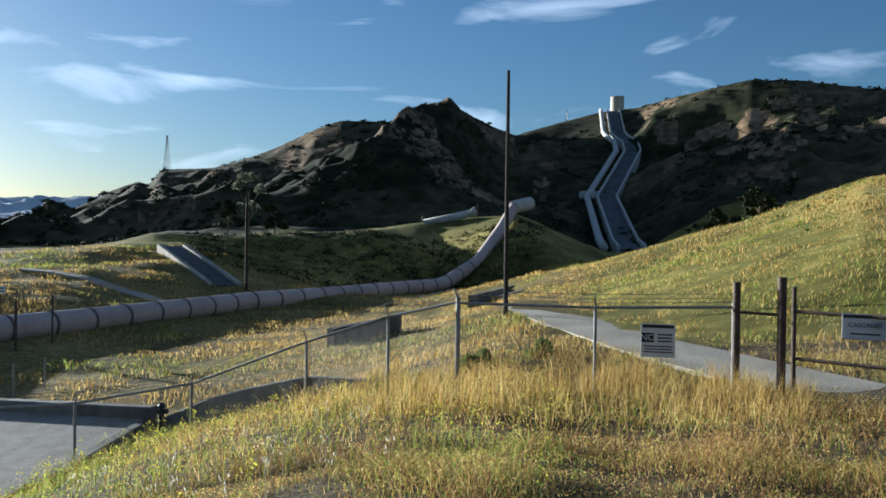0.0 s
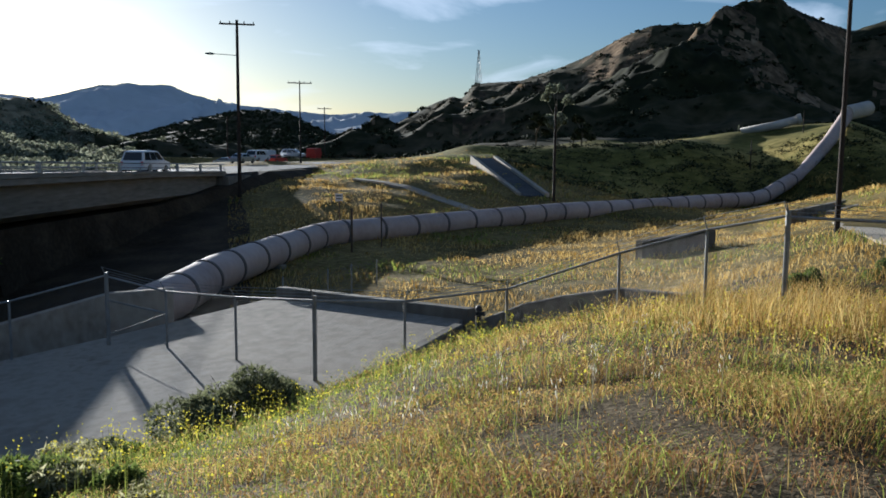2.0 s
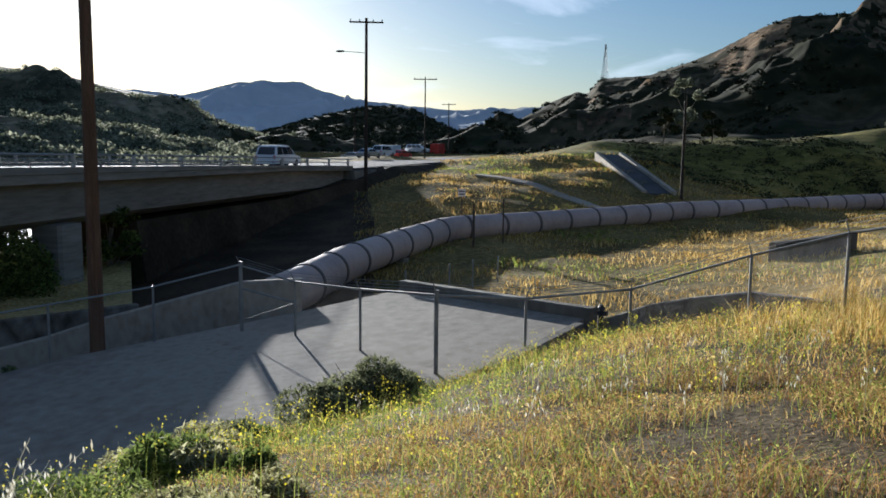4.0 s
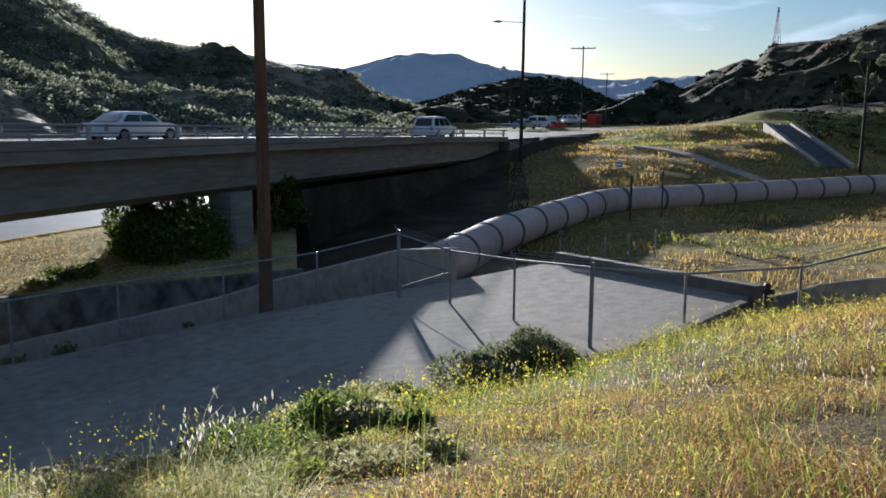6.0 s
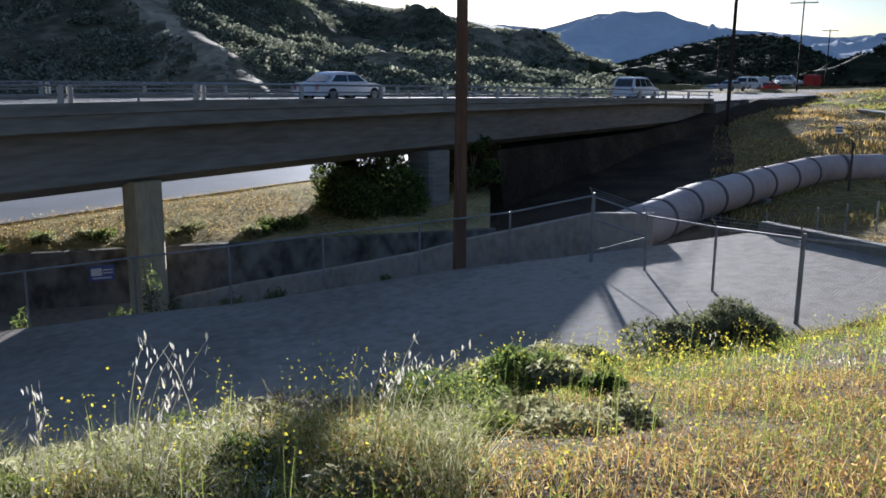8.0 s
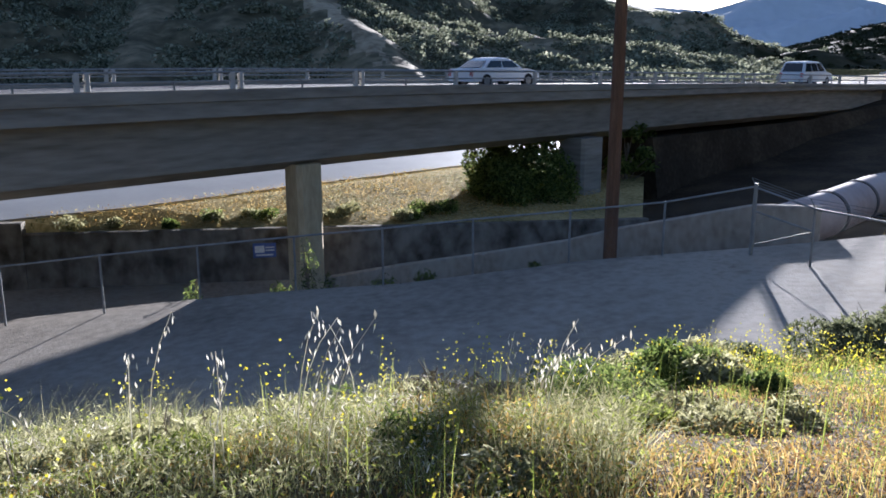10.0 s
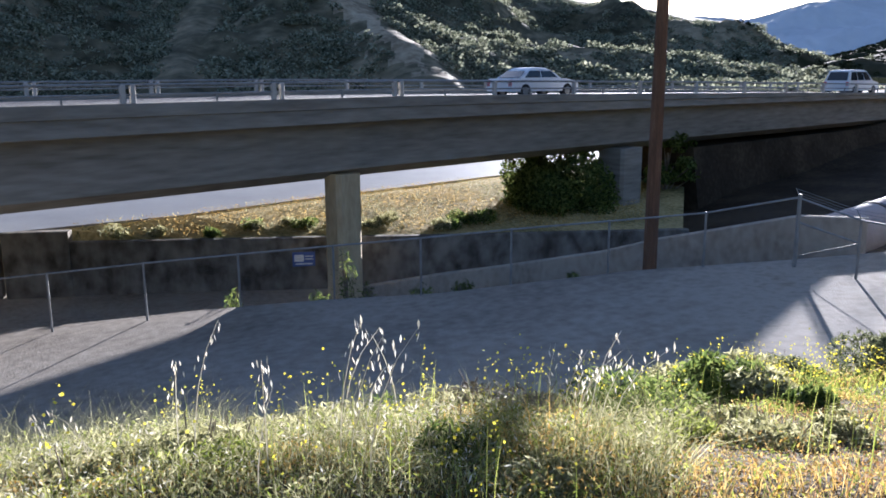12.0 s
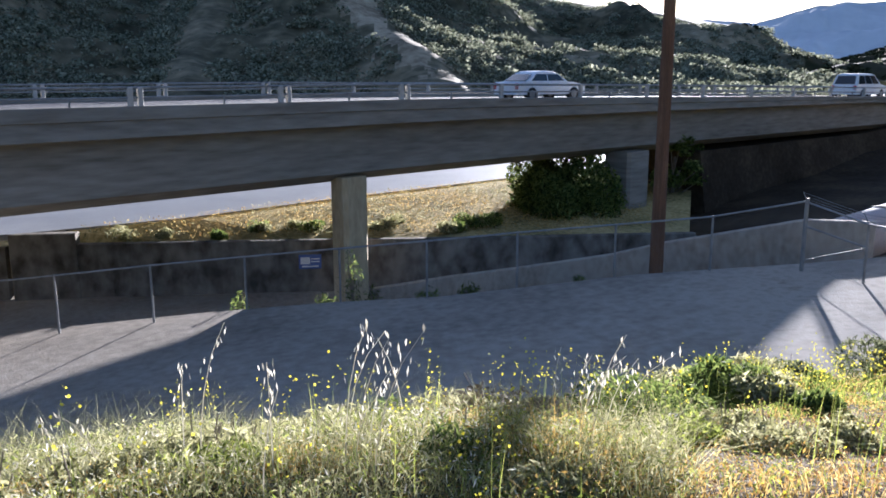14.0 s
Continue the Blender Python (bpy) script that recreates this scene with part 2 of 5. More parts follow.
# warm light reflected onto the piers is put into this yellow
M_PIER = material("bounce_lit_pier_concrete", [(0.3, (0.32, 0.25, 0.14)), (0.5, (0.47, 0.385, 0.235)), (0.68, (0.56, 0.475, 0.31))], 0.8, 0.85, bump=0.3, bump_scale=14, fine=9, stretch=(1, 1, 0.3), spec=0.15)
M_BUSH = material("dark_sage_leaves", [(0.15, (0.045, 0.055, 0.025)), (0.5, (0.15, 0.162, 0.08)), (0.85, (0.33, 0.335, 0.19))], 2.0, 0.85, per_island=0.75, translucent=0.4, spec=0.1)


# ---- building helpers ----
def at(bearing, dist, z=0.0):
    b = radians(bearing)
    return Vector((-dist * math.sin(b), dist * math.cos(b), z))


def thing(name, place=(0, 0, 0), turn=0.0, **tags):
    ob = new(name)
    ob.matrix_basis = pose(*place, 0, 0, turn)
    return tagged(ob, **tags)


def mesh_object(name, bm, mat, smooth=False):
    me = bpy.data.meshes.new(name)
    bm.to_mesh(me)
    bm.free()
    for m in (mat if isinstance(mat, (list, tuple)) else [mat]):
        me.materials.append(m)
    if smooth:
        me.polygons.foreach_set("use_smooth", [True] * len(me.polygons))
    return new(name, me)


def part(name, bm, mat, parent, label="", smooth=False):
    ob = mesh_object(name, bm, mat, smooth)
    ob.parent = parent
    return tagged(ob, label=label) if label else ob


def raw_mesh(name, verts, faces, mat, smooth=False):
    """A mesh object from numpy arrays; all faces have the same number of corners."""
    verts, faces = np.asarray(verts, np.float32), np.asarray(faces, np.int32)
    me = bpy.data.meshes.new(name)
    k = faces.shape[1]
    me.vertices.add(len(verts))
    me.vertices.foreach_set("co", verts.ravel())
    me.loops.add(faces.size)
    me.loops.foreach_set("vertex_index", faces.ravel())
    me.polygons.add(len(faces))
    me.polygons.foreach_set("loop_start", np.arange(0, faces.size, k, dtype=np.int32))
    me.polygons.foreach_set("use_smooth", np.full(len(faces), smooth))
    for m in (mat if isinstance(mat, (list, tuple)) else [mat]):
        me.materials.append(m)
    me.update(calc_edges=True)
    return new(name, me)


def box(bm, size, m=None, bevel=0.0):
    g = bmesh.ops.create_cube(bm, size=1.0)
    bmesh.ops.scale(bm, vec=size, verts=g["verts"])
    if bevel:
        edges = list({e for v in g["verts"] for e in v.link_edges})
        r = bmesh.ops.bevel(bm, geom=edges, offset=bevel, segments=1, affect="EDGES")
        vs = list({v for f in r["faces"] for v in f.verts} | {v for v in g["verts"] if v.is_valid})
    else:
        vs = g["verts"]
    if m is not None:
        bmesh.ops.transform(bm, matrix=m, verts=vs)
    return bm


def beam(bm, a, b, ra, rb=None, sides=8):
    """A round bar from a to b."""
    a, b = Vector(a), Vector(b)
    q = (b - a).to_track_quat("Z", "Y").to_matrix().to_4x4()
    bmesh.ops.create_cone(bm, cap_ends=True, segments=sides, radius1=ra, radius2=ra if rb is None else rb, depth=(b - a).length,
                          matrix=Matrix.Translation((a + b) / 2) @ q)
    return bm


def tube(bm, path, radius, sides=20):
    """A tube through the points of a path, mitred at its bends."""
    path = [Vector(p) for p in path]
    rings = []
    for i, p in enumerate(path):
        d = (path[min(i + 1, len(path) - 1)] - path[max(i - 1, 0)]).normalized()
        side = d.cross(Vector((0, 0, 1))).normalized()
        up = side.cross(d)
        rings.append([bm.verts.new(p + radius * (math.cos(k) * side + math.sin(k) * up)) for k in [2 * math.pi * j / sides for j in range(sides)]])
    for r0, r1 in zip(rings, rings[1:]):
        for j in range(sides):
            bm.faces.new((r0[j], r0[(j + 1) % sides], r1[(j + 1) % sides], r1[j]))
    bm.faces.new(rings[0][::-1])
    bm.faces.new(rings[-1])
    return bm


def loft(bm, sections):
    """Joins closed outlines of the same count into a solid."""
    rings = [[bm.verts.new(p) for p in s] for s in sections]
    n = len(rings[0])
    for r0, r1 in zip(rings, rings[1:]):
        for j in range(n):
            bm.faces.new((r0[j], r0[(j + 1) % n], r1[(j + 1) % n], r1[j]))
    bm.faces.new(rings[0][::-1])
    bm.faces.new(rings[-1])
    bmesh.ops.recalc_face_normals(bm, faces=bm.faces)
    return bm


# ---- the lie of the land ----
RNG = np.random.default_rng(7)
LATTICE = RNG.random((256, 256))


def value_noise(x, y):
    xi, yi = np.floor(x).astype(int), np.floor(y).astype(int)
    fx, fy = x - xi, y - yi
    fx, fy = fx * fx * (3 - 2 * fx), fy * fy * (3 - 2 * fy)
    g = lambda i, j: LATTICE[(xi + i) % 256, (yi + j) % 256]
    return (g(0, 0) * (1 - fx) + g(1, 0) * fx) * (1 - fy) + (g(0, 1) * (1 - fx) + g(1, 1) * fx) * fy


def fbm(x, y, octaves=4, ridged=False):
    total, amp, norm = 0.0, 1.0, 0.0
    for k in range(octaves):
        n = value_noise(x * 2 ** k + 17.3 * k, y * 2 ** k - 9.1 * k)
        total = total + amp * ((1 - abs(2 * n - 1)) if ridged else n)
        norm, amp = norm + amp, amp * 0.5
    return total / norm


# heights along rays: for each bearing, the ground at these distances
REACH = [0, 4, 8, 13, 18, 24, 32, 45, 60, 80, 110, 130, 160, 260]
RAYS = {
    -180: [-1.6, -1.6, -1.6, -1.6, -1.6, -1.6, -1.4, -1, 0, 2, 5, 6.5, 8, 10],
    -50: [-1.6, -1.6, -1.8, -2, -2.4, -2.6, -1, 2.5, 6, 9, 12, 13, 14, 16],
    -22: [-1.6, -1.7, -2, -2.5, -3, -3.3, -2.9, -0.3, 2.6, 6.1, 7, 7.5, 8, 10],
    -16: [-1.6, -1.7, -2, -2.5, -3, -3.4, -3.3, -1.7, 0.3, 2.4, 3.2, 2.6, 2, 2],
    -10: [-1.6, -1.75, -2.1, -2.6, -3.1, -3.4, -3.5, -3.2, -2, -0.4, -0.2, -0.85, -1.5, -1.5],
    -6: [-1.6, -1.75, -2.1, -2.6, -3.2, -3.4, -3.5, -3.6, -3.3, -2.4, -1.9, -1.85, -1.8, -1.6],
    0: [-1.6, -1.75, -2.1, -2.6, -3.2, -3.5, -3.6, -3.7, -4, -4.2, -4.6, 3.2, 6, 3],
    5: [-1.6, -1.75, -2.15, -2.65, -3.25, -4, -4.3, -4.6, -5.6, -6.2, -6.2, -2.6, 4.4, 5],
    10: [-1.6, -1.8, -2.2, -2.8, -3.4, -4.4, -5.2, -5.25, -6.2, -6.5, -6, 1.2, 2.6, 5],
    20: [-1.6, -1.85, -2.4, -3.2, -4, -5.2, -6.1, -6.3, -6.4, -6.4, -2.1, 0.5, 1.4, 3],
    24: [-1.6, -1.9, -2.5, -3.4, -4.3, -5.6, -6.2, -6.3, -6.4, -5.3, -1.6, 0.2, 0.4, 2],
    28: [-1.6, -1.9, -2.6, -3.6, -4.7, -6.3, -6.3, -6.3, -6.2, -4.2, -1.6, -1.4, -1.2, -1],
    34: [-1.6, -1.9, -2.8, -4.1, -5.3, -6.7, -6.5, -6.4, -6, -3.4, -2.2, -2.1, -2, -2],
    42: [-1.6, -1.95, -3, -4.5, -5.9, -6.7, -6.6, -6.6, -6.3, -4, -2.2, -2.2, -2.2, -2],
    50: [-1.6, -1.95, -3, -5, -6.6, -6.9, -7.2, -7.4, -7, -5, -3, -2.75, -2.5, -2],
    58: [-1.6, -2, -3.3, -5.8, -7.2, -8.6, -10, -9.8, -7.4, -5.4, -4, -3.5, -3, -1],
    66: [-1.6, -1.95, -3.4, -6.8, -7.8, -9.5, -10.5, -10, -6.9, -5.4, -4.5, -3.25, -2, 3],
    80: [-1.6, -1.95, -3.6, -7.5, -8.4, -9.5, -10.5, -9.4, -6.9, -6, -5, -3.5, -2, 6],
    96: [-1.6, -1.95, -3.6, -7.6, -8.4, -9.5, -10.5, -9.4, -6.9, -6, -4, -2, 0, 10],
    120: [-1.6, -1.95, -3.6, -7.6, -8.4, -9.5, -10.5, -9.4, -6.9, -6, -4, -2, 0, 10],
    180: [-1.6, -1.6, -1.6, -1.6, -1.6, -1.6, -1.4, -1, 0, 2, 5, 6.5, 8, 10],
}
BEARINGS = np.array(sorted(RAYS), float)
HEIGHTS = np.array([RAYS[int(b)] for b in BEARINGS])
# skylines: bearing, angle of the ridge above the eye, its distance
RIDGE_EAST = np.array([(-80.65, 8.05, 330), (-40.65, 9.55, 330), (-22.63, 9.55, 335), (-17.59, 10.45, 345), (-15.07, 10.54, 350), (-10.53, 9.74, 380), (-8.01, 9.04, 410), (-5.39, 8.78, 420), (-3.17, 8.23, 420), (0.05, 7.28, 410),
                       (2.97, 8.64, 350), (4.58, 9.54, 335), (6.08, 9.05, 335), (8.7, 8.26, 345), (11.83, 8.27, 345), (13.75, 7.57, 350), (15.98, 6.38, 360), (17.8, 5.58, 370), (20.33, 4.74, 385), (23.57, 4.5, 400),
                       (24.38, 3.49, 410), (25.08, 3.69, 420), (26.8, 2.68, 430), (28.83, 1.27, 440), (31.35, -0.44, 450), (35.89, -2.95, 450)])
RIDGE_WEST = np.array([(36, -4, 420), (44.5, -1.2, 420), (46, 0.0, 420), (47.2, 0.75, 420), (51.09, 2.72, 420), (54.42, 3.25, 410), (57.75, 3.97, 380), (61.18, 4.38, 350), (63.4, 4.6, 340), (65.4, 5.2, 330), (67.3, 6.3, 320), (69.5, 7.5, 305), (72.5, 8.6, 300), (77, 9.6, 290), (82.4, 10.2, 280), (90.46, 8.76, 280), (100.5, 10.25, 280), (130.5, 10.25, 280)])
RIDGE_MID = np.array([(29.33, -0.94, 700), (31.76, 0.46, 800), (34.38, 1.55, 850), (35.89, 2.35, 880), (37.41, 2.6, 900), (39.12, 2.54, 900), (40.85, 2.19, 900), (43.18, 1.64, 880), (47.05, 0.48, 850), (51.09, -0.88, 800)])
RIDGE_FAR = np.array([(19.72, 2.09, 2300), (28.12, 2.62, 2300), (33.27, 2.35, 2300), (37.41, 2.77, 2400), (39.43, 2.99, 2400), (42.17, 3.49, 2500), (43.39, 4.09, 2500), (46.13, 4.13, 2500), (47.66, 3.94, 2500),
                      (49.27, 3.53, 2500), (50.99, 3.07, 2500), (53.61, 3.28, 2400), (58.15, 3.58, 2300), (70.28, 3.27, 2300)])


def hill(table, bearing, dist, foot, base, relief, grain):
    top = np.interp(bearing, table[:, 0], table[:, 1])
    crest = np.interp(bearing, table[:, 0], table[:, 2])
    height = crest * np.tan(np.radians(top))
    t = (dist - foot) / (crest - foot)
    rise = np.where(t < 1, np.clip(t, 0, 1) ** 1.15, np.clip(1.25 - 0.25 * t, -1, 1))
    z = base + (height - base) * rise
    x, y = -dist * np.sin(np.radians(bearing)), dist * np.cos(np.radians(bearing))
    rough = (fbm(x / grain, y / grain, 5, True) - 0.62) * relief
    fade = np.clip(t * 3, 0, 1) * np.clip((1.0 - t) * 3.5, 0.04, 1)
    return np.where(t > 0, z + rough * fade, -60.0)


SPURS = [[at(b, d, d * math.tan(radians(h))) for b, h, d in line] for line in (((79.5, 6.5, 205), (77.0, 4.9, 178), (75.6, 3.4, 152), (73.4, 1.9, 132), (71.4, -0.4, 114)), ((84.5, 6.8, 205), (86.0, 4.2, 170), (86.9, 1.8, 142), (87.5, 0.3, 125), (88, -1.2, 113)))]


def spur_field(x, y):
    """Height of the bare spurs that run down the western hill, and the distance from their crests."""
    z, near = np.full(x.shape, -60.0), np.full(x.shape, 1e6)
    for line in SPURS:
        for a, b in zip(line, line[1:]):
            dx, dy = b.x - a.x, b.y - a.y
            t = np.clip(((x - a.x) * dx + (y - a.y) * dy) / (dx * dx + dy * dy), 0, 1)
            away = np.hypot(x - a.x - t * dx, y - a.y - t * dy)
            z = np.maximum(z, a.z + (b.z - a.z) * t - 0.62 * away + 0.4 * np.minimum(away, 3.0))
            near = np.minimum(near, away)
    return z, near


def ground_height(bearing, dist):
    bearing, dist = np.broadcast_arrays(np.asarray(bearing, float), np.asarray(dist, float))
    i = np.clip(np.searchsorted(BEARINGS, bearing) - 1, 0, len(BEARINGS) - 2)
    f = np.clip((bearing - BEARINGS[i]) / (BEARINGS[i + 1] - BEARINGS[i]), 0, 1)
    j = np.clip(np.searchsorted(REACH, dist, side="right") - 1, 0, len(REACH) - 2)
    reach = np.array(REACH, float)
    g = np.clip((dist - reach[j]) / (reach[j + 1] - reach[j]), 0, 1)
    z = (HEIGHTS[i, j] * (1 - f) + HEIGHTS[i + 1, j] * f) * (1 - g) + (HEIGHTS[i, j + 1] * (1 - f) + HEIGHTS[i + 1, j + 1] * f) * g
    x, y = -dist * np.sin(np.radians(bearing)), dist * np.cos(np.radians(bearing))
    z = z + (fbm(x / 3.5, y / 3.5, 3) - 0.5) * np.clip(dist / 10, 0.1, 1) * 0.25 + (fbm(x / 17, y / 17, 3) - 0.5) * np.clip((dist - 60) / 40, 0, 1) * 3
    cut = np.exp(-((bearing + 5.8) / 3.2) ** 2)  # the even slope under the cascade
    z = np.maximum(z, hill(RIDGE_EAST, bearing, dist, 165 + 35 * np.exp(-((bearing + 6) / 4) ** 2), -1.5, 46 * (1 - cut), 75))
    z = np.maximum(z, hill(RIDGE_WEST, bearing, dist, 110, -5.5, 24, 60))
    z = np.maximum(z, spur_field(x, y)[0] + (fbm(x / 9, y / 9, 3) - 0.5) * 2.4)
    z = np.maximum(z, hill(RIDGE_MID, bearing, dist, 520, -3.0, 20, 120))
    return z


def ground_at(x, y):
    return float(ground_height(math.degrees(math.atan2(-x, y)), math.hypot(x, y)))


def slope_point(bearing, height_angle, near=170.0, far=430.0):
    """Where a line of sight first meets the hillside."""
    d = np.arange(near, far, 0.5)
    z = ground_height(np.full_like(d, bearing), d)
    k = np.argmax(z >= d * math.tan(radians(height_angle)))
    return at(bearing, d[k], float(z[k]))


SLAB_EDGE = [(-9.7, 21.9), (-17.7, 23.9), (-19.3, 20.0), (-20.1, 18.3), (-22.4, 14.0), (-24.1, 8.2), (-26.1, 4.8), (-27.7, 1.2), (-30.0, -5.4), (-31, -12), (-29, -30), (-8, -30), (-9.5, -6), (-11.0, 6), (-10.6, 14), (-9.9, 18.7)]


def slab_height(x, y):
    """The channel floor falls away to the south-west, towards the bridge's underside."""
    return -6.25 + 0.056 * x + 0.0894 * y


def inside(poly, x, y):
    hit = np.zeros(len(x), bool)
    for (x0, y0), (x1, y1) in zip(poly, np.roll(poly, -1, 0)):
        cross = ((y0 > y) != (y1 > y)) & (x < (x1 - x0) * (y - y0) / (y1 - y0 + 1e-12) + x0)
        hit ^= cross
    return hit


def make_ground():
    bearing = np.concatenate([np.arange(-180, -34, 4.0), np.arange(-34, 112, 0.22), np.arange(112, 180.1, 4.0)])
    dist = np.concatenate([[0.05], np.arange(0.8, 30, 0.5), np.geomspace(30, 160, 90), np.geomspace(162, 470, 130), np.geomspace(480, 1000, 50), [1300, 1800, 2600, 4200]])
    b, d = np.meshgrid(bearing, dist)
    z = ground_height(b, d)
    z = np.where(d > 1000, np.minimum(z, -4.0), z)
    x, y = -d * np.sin(np.radians(b)), d * np.cos(np.radians(b))
    floor = slab_height(x, y)
    on_slab = inside(np.array(SLAB_EDGE), x.ravel(), y.ravel()).reshape(x.shape) & (z < floor + 0.12)
    z = np.where(on_slab, np.minimum(z, floor - 0.3), z)
    v = np.stack([-d * np.sin(np.radians(b)), d * np.cos(np.radians(b)), z], -1).reshape(-1, 3)
    n, m = len(bearing), len(dist)
    i, j = np.meshgrid(np.arange(n - 1), np.arange(m - 1))
    k = (j * n + i).ravel()
    faces = np.stack([k, k + 1, k + n + 1, k + n], 1)
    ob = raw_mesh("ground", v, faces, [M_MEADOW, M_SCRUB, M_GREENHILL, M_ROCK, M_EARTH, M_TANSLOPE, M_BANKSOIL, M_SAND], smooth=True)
    c = v[faces].mean(1)
    fb, fd = np.degrees(np.arctan2(-c[:, 0], c[:, 1])), np.hypot(c[:, 0], c[:, 1])
    slot = np.zeros(len(faces), np.int32)
    slot[fd > 168] = 1
    slot[(fd > 100) & (fb > 48) & (fd < 470)] = 5
    # dark earth painted where the bridge's shade falls on the ground
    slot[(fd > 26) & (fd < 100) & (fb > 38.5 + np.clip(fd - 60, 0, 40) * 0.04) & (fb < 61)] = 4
    slot[(fd > 32) & (fb < -5) & (fd < 190)] = 2
    slot[(fd > 105) & (fb > -5) & (fb < 32) & (fd <= 168)] = 2
    # bare sandstone breaks out where the hillside is steep
    e1, e2 = v[faces[:, 2]] - v[faces[:, 0]], v[faces[:, 3]] - v[faces[:, 1]]
    nrm = np.cross(e1, e2)
    steep = np.abs(nrm[:, 2]) / (np.linalg.norm(nrm, axis=1) + 1e-9)
    patch = fbm(c[:, 0] / 30, c[:, 1] / 30, 4)
    slot[(fd > 200) & (fb < 40) & (steep < 0.80) & (patch > 0.5)] = 3
    slot[fd < 30] = 6
    fleck = fbm(c[:, 0] / 9 + 5, c[:, 1] / 9, 3)
    slot[(fd > 108) & (fb < 83) & (spur_field(c[:, 0], c[:, 1])[1] < 0.5 + 22 * np.clip(fleck - 0.36, 0, 1))] = 7
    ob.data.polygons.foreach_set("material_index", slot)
    return tagged(ob, label="dry grass valley floor rising to scrubby rocky hills", category="ground", kind="structure")


make_ground()


def make_far_mountain():
    bearing = np.arange(18, 72, 0.15)
    levels = np.linspace(0, 1, 24)
    b, t = np.meshgrid(bearing, levels)
    top = np.interp(b, RIDGE_FAR[:, 0], RIDGE_FAR[:, 1]) + (fbm(b * 1.3, b * 0.0, 4) - 0.5) * 0.16
    crest = np.interp(b, RIDGE_FAR[:, 0], RIDGE_FAR[:, 2])
    d = crest - 900 * (1 - t)
    x, y = -d * np.sin(np.radians(b)), d * np.cos(np.radians(b))
    z = -6 + (crest * np.tan(np.radians(top)) + 6) * t ** 1.1 + (fbm(x / 260, y / 260, 5, True) - 0.6) * 130 * np.clip((1 - t) * 3, 0, 1) * np.clip(t * 4, 0, 1)
    v = np.stack([x, y, z], -1).reshape(-1, 3)
    n, m = len(bearing), len(levels)
    i, j = np.meshgrid(np.arange(n - 1), np.arange(m - 1))
    k = (j * n + i).ravel()
    # backdrop sheet whose colour already carries the distant haze
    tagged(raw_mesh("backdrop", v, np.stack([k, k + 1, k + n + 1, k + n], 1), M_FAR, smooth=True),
           label="distant mountain range with haze put into its pale blue-grey colour", category="mountain", kind="structure")


make_far_mountain()


# ---- concrete channel ----
def make_slab():
    bm = bmesh.new()
    top = [bm.verts.new((x, y, slab_height(x, y))) for x, y in SLAB_EDGE]
    face = bm.faces.new(top)
    if face.normal.z < 0:
        face.normal_flip()
    ext = bmesh.ops.extrude_face_region(bm, geom=[face])
    bmesh.ops.translate(bm, vec=(0, 0, -0.5), verts=[v for v in ext["geom"] if isinstance(v, bmesh.types.BMVert)])
    bmesh.ops.triangulate(bm, faces=[f for f in bm.faces if len(f.verts) > 4])
    bmesh.ops.recalc_face_normals(bm, faces=bm.faces)
    ob = mesh_object("channel_floor", bm, M_SLAB)
    return tagged(ob, label="broad sloping grey concrete channel floor with stains", category="channel floor", kind="structure")


make_slab()


def wall_along(name, tops, thick, deep, mat, label, cat="wall"):
    """A wall through points on its crest, with a softened top edge."""
    tops = [Vector(p) for p in tops]
    sec = []
    for i, p in enumerate(tops):
        d = tops[min(i + 1, len(tops) - 1)] - tops[max(i - 1, 0)]
        s = Vector((-d.y, d.x, 0)).normalized() * thick / 2
        lo = Vector((0, 0, -deep))
        sec.append([p - s + lo, p + s + lo, p + s - Vector((0, 0, 0.04)), p + s * 0.75, p - s * 0.75, p - s - Vector((0, 0, 0.04))])
    return tagged(mesh_object(name, loft(bmesh.new(), sec), mat), label=label, category=cat, kind="structure")


def wall_between(name, a, b, thick, height, mat, label, cat="wall", top_b=None):
    """A wall from a to b, points on its foot; top_b: its height at b, where it tapers."""
    a, b = Vector(a), Vector(b)
    d = (b - a).normalized()
    s = Vector((-d.y, d.x, 0)).normalized() * thick / 2
    sec = []
    for p, h in ((a, height), (b, height if top_b is None else top_b)):
        sec.append([p - s - Vector((0, 0, 0.6)), p + s - Vector((0, 0, 0.6)), p + s + Vector((0, 0, h - 0.03)), p + s * 0.8 + Vector((0, 0, h)), p - s * 0.8 + Vector((0, 0, h)), p - s + Vector((0, 0, h - 0.03))])
    ob = mesh_object(name, loft(bmesh.new(), sec), mat)
    return tagged(ob, label=label, category=cat, kind="structure")


wall_between("wall_channel_end", (-17.75, 23.95, -5.2), (-9.5, 21.95, -4.92), 0.4, 0.4, M_CONC, "low weathered concrete wall at the channel's end")
wall_along("wall_channel_side", [at(30.5, 18.2, -4.85), at(28.1, 19.6, -4.8), at(24.3, 23.2, -4.82)], 0.3, 0.8, M_CONC, "low dark concrete curb beside the channel floor", cat="curb")
wall_along("wall_channel_side_upper", [at(22.6, 24.0, -4.85), at(19.8, 23.0, -4.18), at(17.2, 22.5, -3.85), at(13.4, 22.0, -3.5), at(8.5, 21.5, -3.5)], 0.3, 1.1, M_CONC, "low dark concrete curb climbing the bank under the fence", cat="curb")
wall_between("wall_field", at(12.23, 44, -5.15), at(7.59, 47.5, -4.75), 0.5, 0.62, M_CONC, "low concrete wall standing in dry grass")
